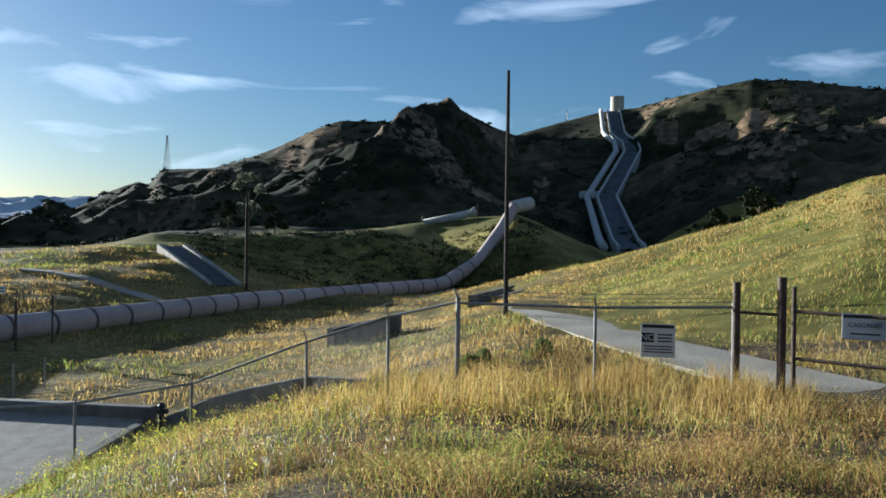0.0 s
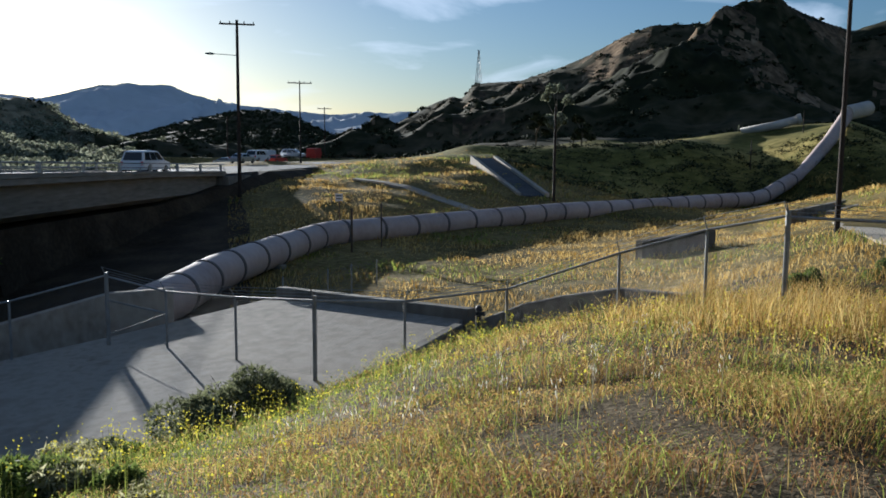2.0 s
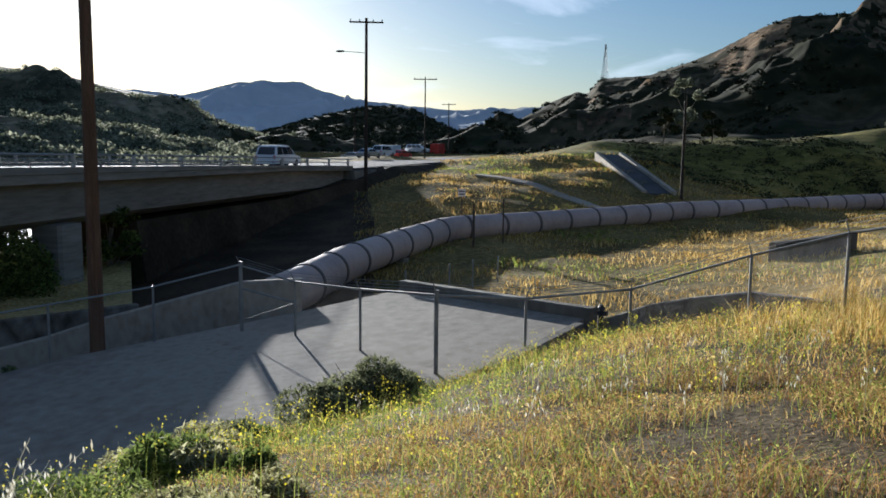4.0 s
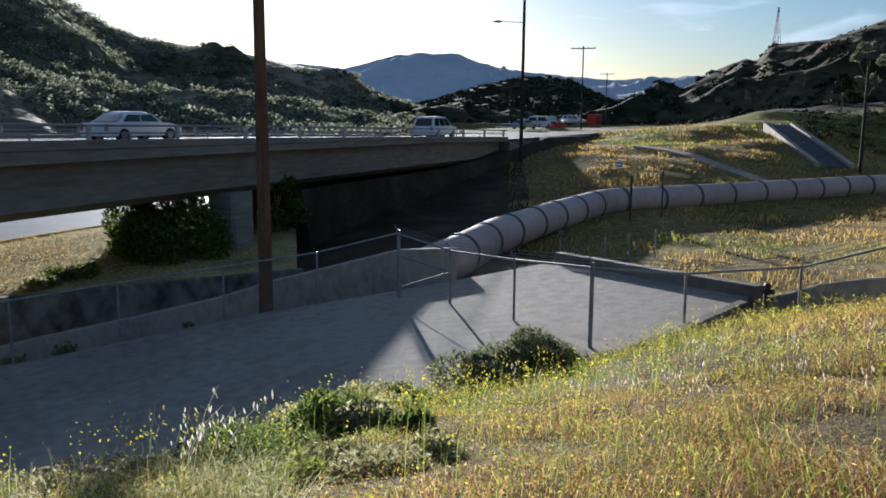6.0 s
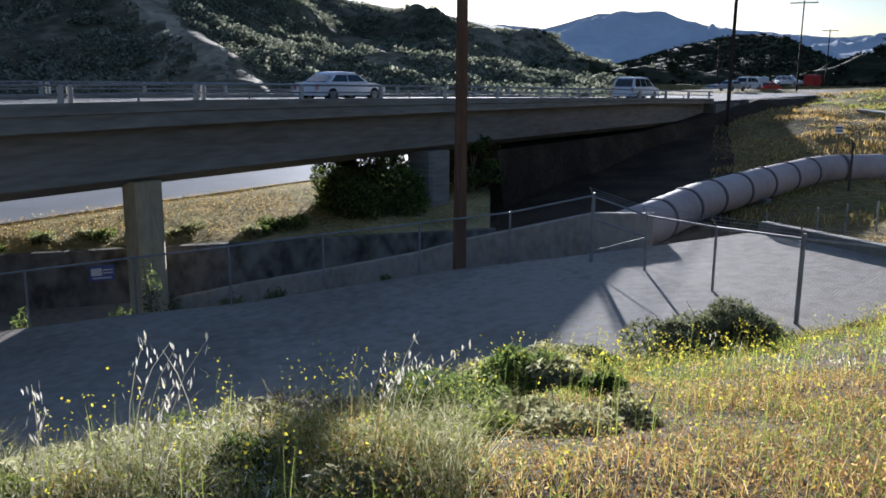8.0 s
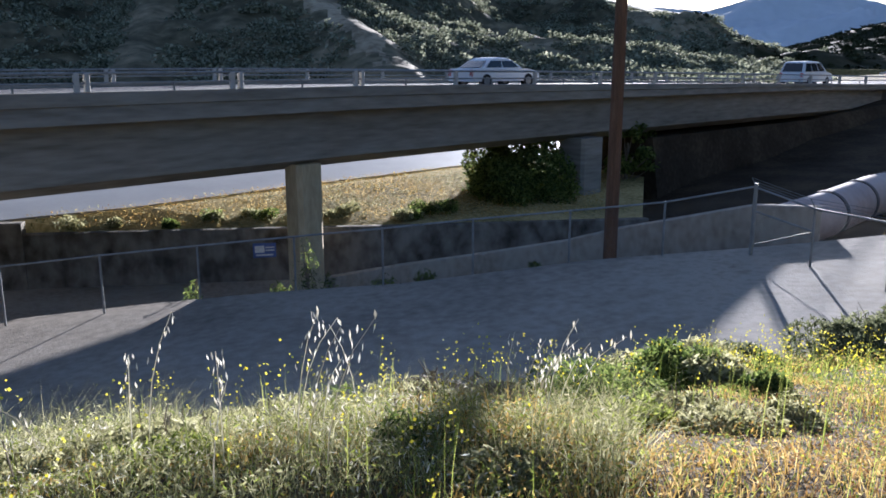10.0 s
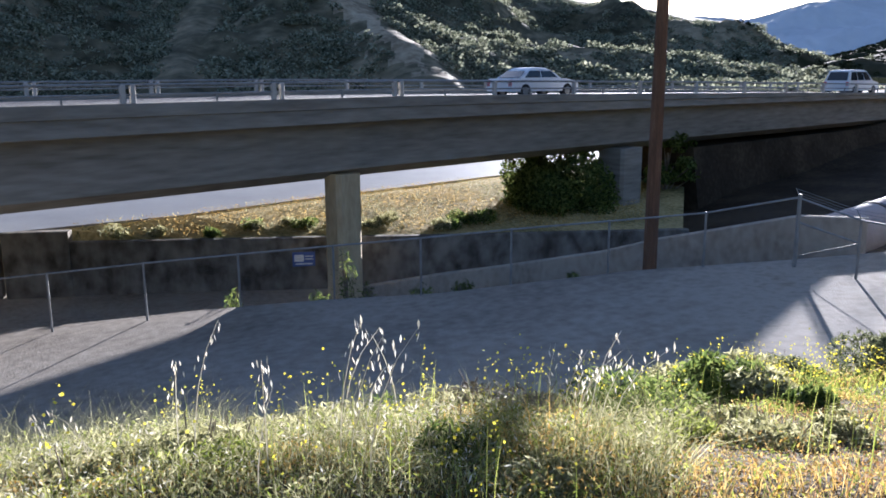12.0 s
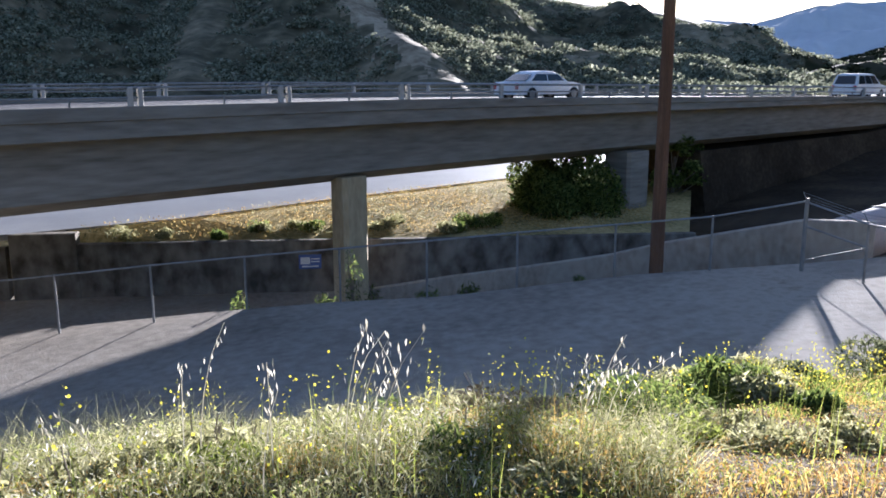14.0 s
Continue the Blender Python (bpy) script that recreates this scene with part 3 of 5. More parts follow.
wall_along("wall_under_bridge", [at(43.5, 30.4, -4.8), at(47.5, 30.5, -4.88), at(51.4, 30.6, -5.4), at(56.1, 31.0, -6.05), at(59.7, 31.5, -6.7), at(66, 32.5, -7.55), at(71, 33.4, -8.16), at(76, 34.2, -8.8), at(80, 34.6, -9.4)], 0.35, 4.0, M_WALLPALE, "stained concrete wall tapering along the lower channel, paled with painted bounce light")
wall_along("wall_lower_channel", [(-31.9, 23.0, -7.15), (-34.3, 11.8, -7.1), (-35.3, 6.9, -7.02), (-37.9, -4.0, -6.98)], 0.4, 3.2, M_STAINED, "tall stained concrete retaining wall of the lower channel")
wall_along("wall_lower_channel_end", [(-37.75, -3.4, -6.5), (-38.3, -6.0, -6.5)], 0.6, 3.6, M_STAINED, "raised end of the stained concrete retaining wall")
wall_along("wall_lower_channel_far", [(-38.35, -6.2, -7.05), (-41.0, -17.0, -7.2), (-44, -30, -7.4)], 0.4, 3.2, M_STAINED, "stained concrete retaining wall beside the road")
bm = bmesh.new()
loft(bm, [[Vector((x0, y, -9.3)), Vector((x1, y, -9.3)), Vector((x1, y, -9.9)), Vector((x0, y, -9.9))] for y, x0, x1 in ((22.0, -20.5, -32.0), (11.8, -23.2, -34.3), (4.8, -26.0, -35.8), (-5.4, -29.8, -38.2), (-17, -30.5, -41), (-30, -29, -44))])
bmesh.ops.recalc_face_normals(bm, faces=bm.faces)
tagged(mesh_object("lower_channel_floor", bm, M_WALLPALE), label="pale concrete floor of the lower channel", category="channel floor", kind="structure")


# ---- roads ----
bm = bmesh.new()
loft(bm, [[at(b, d0, -7.2), at(b, d1, -6.56), at(b, d1 + 3, -6.62), at(b, d1 + 3, -8.6), at(b, d0, -8.6)] for b, d0, d1 in ((54.5, 39.6, 57), (66.6, 37.0, 52), (71, 36.5, 49.2), (79, 36.3, 44.3), (88, 37.0, 40.2), (96, 38.5, 39.0))])
tagged(mesh_object("verge", bm, M_VERGE), label="dry grassy verge between retaining wall and road", category="verge", kind="structure")
def road_strip(name, line, width, mat, label):
    """A road sheet along a line of points, its far side level with its near side."""
    line = [Vector(p) for p in line]
    bm = bmesh.new()
    rows = []
    for i, p in enumerate(line):
        d = (line[min(i + 1, len(line) - 1)] - line[max(i - 1, 0)]).normalized()
        s = Vector((d.y, -d.x, 0)).normalized() * width / 2
        rows.append([bm.verts.new(p + s * k + Vector((0, 0, z))) for k, z in ((-1.0, -0.25), (-1.0, 0), (-0.5, 0.03), (0, 0.05), (0.5, 0.03), (1.0, 0), (1.0, -0.25))])
    for r0, r1 in zip(rows, rows[1:]):
        for j in range(6):
            bm.faces.new((r0[j], r0[j + 1], r1[j + 1], r1[j]))
    bmesh.ops.recalc_face_normals(bm, faces=bm.faces)
    return tagged(mesh_object(name, bm, mat), label=label, category="road", kind="structure")


road_strip("road_gate", [(12.5, 4, -2.75), (10, 12, -2.95), (8.0, 18.4, -3.15), (6.8, 23, -3.3), (5.4, 28.5, -3.42), (3.3, 38, -3.55), (1.9, 46, -3.7), (1.2, 53, -3.9)], 3.4, M_GRAVEL, "worn pale asphalt service road behind the gate")
road_strip("road_lower", [(-41, -30, -6.5), (-41.5, -14, -6.5), (-42.5, -6.1, -6.5), (-44, -0.4, -6.5), (-47.4, 6.9, -6.5), (-50.4, 14.4, -6.48), (-56, 28, -6.45), (-64, 48, -6.4), (-75, 75, -6.4)], 8.5, M_ROADLIT, "pale road passing beneath the bridge, sunlight put into its colour")


# ---- road bridge ----
ALONG, OUT = Vector((-math.sin(radians(20)), math.cos(radians(20)), 0)), Vector((-math.sin(radians(110)), math.cos(radians(110)), 0))
NEAR_EDGE = OUT * 27.0


def deck_z(s):
    run = max(0.0, s - 20.0)
    return -1.0 - 0.0105 * run - 0.00012 * run * run


def on_bridge(s, off, z):
    return NEAR_EDGE + ALONG * s + OUT * off + Vector((0, 0, z))


WIDTH, ABUTMENT = 12.0, 74.0
SPAN = [-60, -30, -10, 5, 12, 20, 28, 36, 48, 60, ABUTMENT]


def make_bridge():
    bridge = thing("road_bridge", label="long grey concrete road bridge with steel railings", category="bridge")
    def fascia_z(s):
        return min(deck_z(s) - 0.42, float(np.interp(s, [-60, 5, 22, 38, 62, 77], [-2.3, -2.04, -1.93, -1.96, -2.08, -2.45])))

    def soffit_z(s):
        return float(np.interp(s, [-60, 5, 17, 24, 64, 77], [-4.6, -3.97, -3.84, -3.75, -3.70, -3.7]))

    def deck(s):
        z, f = deck_z(s), fascia_z(s)
        tier = z - 0.42 * (z - f)
        return [on_bridge(s, o, h) for o, h in ((0.03, z), (0, z - 0.03), (0, tier), (0.07, tier - 0.03), (0.07, f + 0.02), (0.12, f), (0.9, f - 0.02), (WIDTH - 0.9, f - 0.02), (WIDTH - 0.06, f), (WIDTH, tier), (WIDTH, z), (WIDTH - 0.35, z), (WIDTH - 0.4, z - 0.28), (0.4, z - 0.28), (0.35, z))]

    def girder(s):
        f, b = fascia_z(s), soffit_z(s)
        return [on_bridge(s, o, h) for o, h in ((0.75, f), (0.93, b), (1.0, b - 0.05), (1.9, b - 0.42), (2.4, b - 0.46), (9.2, b - 0.46), (9.7, f))]

    part("deck", loft(bmesh.new(), [deck(s) for s in SPAN]), M_BRIDGE, bridge, "stained grey concrete deck edge")
    part("girder", loft(bmesh.new(), [girder(s) for s in SPAN]), M_BRIDGE, bridge, "deep shaded concrete box girder")
    part("road_surface", loft(bmesh.new(), [[on_bridge(s, o, deck_z(s) + z) for o, z in ((0.42, -0.2), (WIDTH - 0.42, -0.2), (WIDTH - 0.42, -0.27), (0.42, -0.27))] for s in SPAN]), M_ASPHALT, bridge, "grey asphalt")
    for s, width in ((0.6, 1.15), (17.95, 1.15), (35.3, 1.75)):
        for off in (1.35,):
            c = on_bridge(s, off, 0)
            bm = bmesh.new()
            w, k = width / 2, 0.16
            ring = [(-w, -w + k), (-w + k, -w), (w - k, -w), (w, -w + k), (w, w - k), (w - k, w), (-w + k, w), (-w, w - k)]
            loft(bm, [[c + ALONG * p + OUT * q + Vector((0, 0, z)) for p, q in ring] for z in (-10.3, -4.0)])
            # the nearer piers get the yellow that stands for reflected light
            part("pier", bm, M_PIER if s < 30 else M_BRIDGE, bridge, "concrete pier, yellowish where warm bounced light is painted")
    bm = bmesh.new()
    loft(bm, [[on_bridge(ABUTMENT + a, -1.0, -9.0), on_bridge(ABUTMENT + a, WIDTH + 1, -9.0), on_bridge(ABUTMENT + a, WIDTH + 0.3, deck_z(74) - 0.5), on_bridge(ABUTMENT + a, -0.3, deck_z(74) - 0.5)] for a in (-0.4, 6)])
    part("abutment", bm, M_CONC, bridge, "concrete abutment")
    post_bm = lambda: box(bmesh.new(), (0.18, 0.16, 0.62), Matrix.Translation((0, 0, 0.27)), 0.02)
    first = {}
    s = -38.4
    k = 0
    while s < ABUTMENT:
        for off in (0.17, WIDTH - 0.17):
            for shift in ((-0.16, 0.16) if (s < 22) else (0.0,)):
                m = Matrix.Translation(on_bridge(s + shift, off, deck_z(s))) @ Matrix.Rotation(radians(20), 4, "Z")
                if "p" not in first:
                    ob = part("rail_post", post_bm(), M_PALE, bridge)
                    first["p"] = ob.data
                else:
                    ob = new("rail_post", first["p"])
                    ob.parent = bridge
                ob.matrix_basis = m
        s, k = s + 5.3 - 0.02 * max(0.0, min(30.0, s - 15.0)), k + 1
    for off in (0.17, WIDTH - 0.17):
        for h, r in ((0.57, 0.045), (0.26, 0.035)):
            part("railing", tube(bmesh.new(), [on_bridge(s, off, deck_z(s) + h) for s in SPAN], r, 8), M_STEEL, bridge, "galvanised pipe rail")
    # mid-span stanchions between the main posts
    me = None
    s = -32.7
    while s < ABUTMENT - 2:
        if me is None:
            ob = part("stanchion", box(bmesh.new(), (0.06, 0.05, 0.30), Matrix.Translation((0, 0, 0.12))), M_STEEL, bridge)
            me = ob.data
        else:
            ob = new("stanchion", me)
            ob.parent = bridge
        ob.matrix_basis = Matrix.Translation(on_bridge(s, 0.17, deck_z(s))) @ Matrix.Rotation(radians(20), 4, "Z")
        s += 5.0


make_bridge()
road_strip("road_freeway", [on_bridge(ABUTMENT + 0.3, 6, deck_z(74) - 0.25), on_bridge(110, 6, -2.15), on_bridge(160, 5, -2.1), on_bridge(240, 0, -2.0), on_bridge(420, -24, -2.0)], 11.5, M_ASPHALT, "grey highway running away to the hills")
# earth slope under the bridge's end, the deck's shade put into its dark colour
bm = bmesh.new()
loft(bm, [[on_bridge(s, 0.6 - max(0, (s - 58) * 0.35), zb), on_bridge(s, WIDTH + 6 if s > 70 else 7.5, zb), on_bridge(s, WIDTH + 1 if s > 70 else 6.5, zt), on_bridge(s, 1.4 if s < 72 else -0.8, zt)] for s, zb, zt in ((42, -9.6, -4.45), (50, -9.3, -4.4), (62, -9.2, -4.35), (73.4, -9, -3.2), (84, -8.6, -2.15), (100, -8, -2.3))])
tagged(mesh_object("embankment", bm, M_EARTH), label="bare earth embankment at the bridge's end, darkened with painted shade", category="embankment", kind="structure")


# ---- the great pipe ----
def make_pipe():
    pipe = thing("water_pipe", label="large pinkish grey steel water pipeline with ribbed joints", category="pipeline")
    lie = [at(53.11, 32.5, -7.8), at(49.57, 31.6, -6.9), at(46.64, 31.8, -6.1), at(43.59, 34.0, -5.75), at(40.85, 39.5, -5.65), at(37.31, 46.5, -5.6), at(34.08, 54.3, -5.55), at(33.07, 56.0, -5.52), at(28.22, 60.8, -5.55), at(23.16, 67.5, -5.55), at(17.8, 77.5, -5.55),
           at(12.13, 88, -5.6), at(8.29, 98, -5.55), at(5.18, 107, -5.5), at(4.47, 109, -5.1), at(2.46, 117, -2.7), at(0.96, 124, 1.7), at(0.0, 130, 5.6), at(-0.65, 132, 6.0)]
    R = 0.86
    part("barrel", tube(bmesh.new(), lie, R, 28), M_PIPE, pipe, smooth=True)
    # joint bands at even steps
    run, k = 0.0, 0
    me = None
    for a, b in zip(lie[2:], lie[3:-3]):
        L, d = (b - a).length, (b - a).normalized()
        while run < L:
            c = a + d * run
            if me is None:
                bm = bmesh.new()
                bmesh.ops.create_cone(bm, cap_ends=True, segments=28, radius1=R + 0.045, radius2=R + 0.045, depth=0.22)
                ob = part("joint_band", bm, M_RING, pipe, smooth=False)
                me = ob.data
            else:
                ob = new("joint_band", me)
                ob.parent = pipe
            ob.matrix_basis = Matrix.Translation(c) @ d.to_track_quat("Z", "Y").to_matrix().to_4x4()
            run += 3.4
        run -= L
    for p in lie[5:13]:
        part("saddle", box(bmesh.new(), (2.0, 0.5, 0.9), Matrix.Translation((p.x, p.y, p.z - 1.05)), 0.04), M_CONC, pipe, "concrete saddle")
    part("head", tube(bmesh.new(), [at(0.1, 129.5, 5.5), at(-1.05, 133, 6.3)], 1.05, 20), M_PALE, pipe, "pale end block")


make_pipe()


# ---- cascade, pipe and tank on the hill ----
def make_cascade():
    casc = thing("water_cascade", label="zigzag concrete water cascade down a dark hillside", category="cascade")
    mid = [slope_point(b, h) for b, h in ((-7.35, -0.1), (-6.1, 2.9), (-7.75, 6.0), (-6.75, 7.3), (-6.45, 8.75))]
    lie = []
    for a, b in zip(mid, mid[1:]):
        for k in range(6):
            lie.append(a.lerp(b, k / 6))
    lie.append(mid[-1])
    lie = [Vector((p.x, p.y, max(p.z, ground_at(p.x, p.y)) + 0.5)) for p in lie]
    lie = [lie[0] + Vector((-0.6, -16, -1.5))] + lie

    def ribbon(off0, off1, low, high):
        bm = bmesh.new()
        sec = []
        for p in lie:
            s = Vector((1, 0.1, 0)).normalized()
            sec.append([p + s * off0 + Vector((0, 0, low)), p + s * off1 + Vector((0, 0, low)), p + s * off1 + Vector((0, 0, high)), p + s * off0 + Vector((0, 0, high))])
        return loft(bm, sec)

    part("spillway", ribbon(-2.4, 2.9, -3.0, 0.2), M_DARKCHUTE, casc, "wet dark spillway floor")
    part("side_wall", ribbon(2.9, 3.5, -3.0, 1.3), M_PALE, casc, "pale side wall")
    part("side_wall", ribbon(-3.0, -2.4, -3.0, 1.1), M_PALE, casc, "pale side wall")
    part("penstock", tube(bmesh.new(), [p + Vector((-5.8, 0, 0.6)) for p in lie], 0.95, 12), M_PALE, casc, "pale pipe beside the spillway", smooth=True)
    b = slope_point(-5.09, 3.0)
    part("valve_block", box(bmesh.new(), (6, 4, 2.4), Matrix.Translation(b + Vector((-0.5, 0, 1.2))), 0.3), M_PALE, casc, "pale concrete block")
    lower = thing("spillway_channel", label="open concrete channel leading down from the cascade", category="channel")
    line = [lie[0] + Vector((0, 0, -0.6)), at(-4.68, 132, -4.1), at(-1.66, 87, -4.75), at(1.76, 63, -4.7)]
    for off in (-1.1, 1.1):
        part("side_wall", loft(bmesh.new(), [[p + Vector((off - 0.2, 0, -0.8)), p + Vector((off + 0.2, 0, -0.8)), p + Vector((off + 0.2, 0, 0.75)), p + Vector((off - 0.2, 0, 0.75))] for p in line]), M_CONC, lower, "weathered concrete side")
    part("bed", loft(bmesh.new(), [[p + Vector((x, 0, z)) for x, z in ((-1.0, -0.9), (1.0, -0.9), (1.0, 0.1), (-1.0, 0.1))] for p in line]), M_CONC, lower)


make_cascade()


def make_tank():
    d = 418.0
    c = at(-6.73, d, 65.4)
    tank = thing("water_tank", c, label="tan cylindrical water tank on the hilltop", category="tank")
    bm = bmesh.new()
    bmesh.ops.create_cone(bm, cap_ends=True, segments=32, radius1=3.3, radius2=3.3, depth=8.0, matrix=Matrix.Translation((0, 0, 2.6)))
    part("shell", bm, M_TANK, tank)
    bm = bmesh.new()
    bmesh.ops.create_cone(bm, cap_ends=True, segments=32, radius1=3.45, radius2=0.6, depth=0.5, matrix=Matrix.Translation((0, 0, 6.85)))
    part("roof", bm, M_TANK, tank)


make_tank()


side_pipe = thing("side_pipe", label="pale pipe lying along the embankment crest", category="pipe")
part("barrel", tube(bmesh.new(), [at(6.18, 158, 3.6), at(4.17, 158, 4.7), at(2.77, 158, 5.75)], 0.75, 14), M_PALE, side_pipe, smooth=True)
part("end_collar", tube(bmesh.new(), [at(2.87, 158, 5.7), at(2.62, 158, 5.9)], 0.95, 14), M_PALE, side_pipe)
road_strip("dirt_track", [at(b, d, float(ground_height(b, d)) + 0.12) for b, d in ((31.5, 90), (29.5, 87), (28, 84), (26.5, 81), (25, 78.5), (23.6, 76.5), (22.5, 75))], 1.5, M_GRAVEL, "pale dirt track slanting down the embankment")


def make_chute():
    chute = thing("drain_chute", label="open concrete drainage chute down an embankment", category="drain chute")
    top, foot = at(22.81, 108, -0.75), at(19.42, 90, -4.6)
    side = Vector((1, 0.25, 0)).normalized()
    for off in (-1.5, 1.5):
        part("side_wall", loft(bmesh.new(), [[p + side * (off - 0.24) + Vector((0, 0, -1.5)), p + side * (off + 0.24) + Vector((0, 0, -1.5)), p + side * (off + 0.24) + Vector((0, 0, 0.2)), p + side * (off - 0.24) + Vector((0, 0, 0.2))] for p in (top, foot)]), M_WALLPALE, chute, "pale concrete side wall")
    part("bed", loft(bmesh.new(), [[p + side * x + Vector((0, 0, z)) for x, z in ((-1.4, -1.5), (1.4, -1.5), (1.4, -0.1), (-1.4, -0.1))] for p in (top, foot)]), M_DARKCHUTE, chute, "dark stained bed")


make_chute()


# ---- poles and fences ----
def utility_pole(bearing, dist, foot_z, top_z, r, arm=0.0, mat=None, lean=0.0, label="dark wooden utility pole", lamp=False, clear=0.35):
    p = at(bearing, dist, foot_z)
    pole = thing("utility_pole", p, label=label, category="utility pole", group="utility poles along the road")
    h = top_z - foot_z
    bm = beam(bmesh.new(), (0, 0, -0.4), (lean, 0, h), r, r * 0.62, 14)
    part("shaft", bm, mat or M_DARKWOOD, pole, smooth=False)
    if arm:
        face = radians(bearing)
        ux = Vector((math.cos(face), math.sin(face), 0))
        bm = bmesh.new()
        beam(bm, Vector((lean, 0, h - clear)) - ux * arm / 2, Vector((lean, 0, h - clear)) + ux * arm / 2, 0.075, None, 6)
        part("crossarm", bm, mat or M_DARKWOOD, pole)
        for k in (-0.46, -0.2, 0.2, 0.46):
            c = Vector((lean, 0, h - clear)) + ux * arm * k
            part("insulator", beam(bmesh.new(), c + Vector((0, 0, 0.05)), c + Vector((0, 0, 0.26)), 0.06, 0.04, 8), M_PALE, pole)
        if lamp:
            a, b = Vector((lean, 0, h - 3.0)), Vector((lean, 0, h - 2.9)) - ux * 2.0
            part("lamp_arm", beam(bmesh.new(), a, b, 0.03, 0.025, 6), M_STEEL, pole)
            head = bmesh.new()
            bmesh.ops.create_uvsphere(head, u_segments=12, v_segments=8, radius=1.0)
            bmesh.ops.scale(head, vec=(0.42, 0.18, 0.1), verts=head.verts)
            bmesh.ops.transform(head, matrix=Matrix.Translation(b - ux * 0.3) @ Matrix.Rotation(face, 4, "Z"), verts=head.verts)
            part("lamp_head", head, M_STEEL, pole, "grey cobra-head street light", smooth=True)
    return pole


utility_pole(56.65, 27.0, -7.2, 9.5, 0.23, mat=M_WOOD, lean=0.06, label="reddish brown wooden utility pole by the channel fence")
utility_pole(0.22, 43.0, -3.5, 8.9, 0.135, label="tall dark bare wooden pole behind the gate")
utility_pole(39.2, 76.0, -6.2, 11.1, 0.19, arm=3.0, lamp=True, lean=0.1, label="dark wooden utility pole with crossarm at the bridge end")
utility_pole(35.2, 130.0, -3.4, 10.4, 0.14, arm=3.6)
utility_pole(33.6, 200.0, -3.4, 10.0, 0.16, arm=3.2)
utility_pole(32.28, 300.0, -3.4, 6.4, 0.2, arm=3.2)
utility_pole(39.95, 160.0, -3.4, 6.1, 0.2)
utility_pole(18.02, 88.0, -5.0, 4.7, 0.17, label="dark wooden pole among trees")
utility_pole(5.5, 128.0, -4.6, 1.8, 0.1)
utility_pole(2.5, 150.0, -0.6, 6.9, 0.1)


def make_pylon(bearing, dist, foot, top, spread):
    p = at(bearing, dist, foot)
    pylon = thing("transmission_tower", p, label="slender steel lattice transmission tower on the ridge", category="pylon")
    h = top - foot
    tipw = spread * 0.08
    pts = [(sx, sy) for sx in (-1, 1) for sy in (-1, 1)]
    for sx, sy in pts:
        part("leg", beam(bmesh.new(), (sx * spread, sy * spread, -2), (sx * tipw, sy * tipw, h), 0.13, 0.09, 5), M_STEEL, pylon)
    for k in range(5):
        t0, t1 = k / 5, (k + 1) / 5
        w0, w1 = spread * (1 - t0) + tipw * t0, spread * (1 - t1) + tipw * t1
        bm = bmesh.new()
        for sy in (-1, 1):
            beam(bm, (-w0, sy * w0, t0 * h), (w1, sy * w1, t1 * h), 0.06, None, 4)
            beam(bm, (w0, sy * w0, t0 * h), (-w1, sy * w1, t1 * h), 0.06, None, 4)
        part("brace", bm, M_STEEL, pylon)
    for t in (0.8, 0.9, 0.99):
        part("arm", beam(bmesh.new(), (-spread * 0.6, 0, t * h), (spread * 0.6, 0, t * h), 0.06, None, 4), M_STEEL, pylon)


make_pylon(23.25, 410, 31, 48.2, 1.5)
make_pylon(-3.37, 425, 58, 425 * math.tan(radians(8.95)), 0.9)

WIRE_MESH = {}


def wire_panel(L, h, skew):
    """Chain link: thin wires crossing on both diagonals, for one bay; skew: rise along it."""
    verts, faces = [], []
    step, r = 0.085, 0.0018
    for sgn in (1, -1):
        for c in np.arange(-h, L, step):
            x0, x1 = max(c, 0.0), min(c + h, L)
            if x1 - x0 < 0.05:
                continue
            z0, z1 = x0 - c, x1 - c
            if sgn < 0:
                z0, z1 = h - z0, h - z1
            k = len(verts)
            for x, z in ((x0, z0), (x1, z1)):
                zz = z + skew * x / L
                verts += [(x, -r, zz - r), (x, r, zz - r), (x, 0, zz + r)]
            faces += [(k, k + 1, k + 4, k + 3), (k + 1, k + 2, k + 5, k + 4), (k + 2, k, k + 3, k + 5)]
    return np.array(verts), np.array(faces)


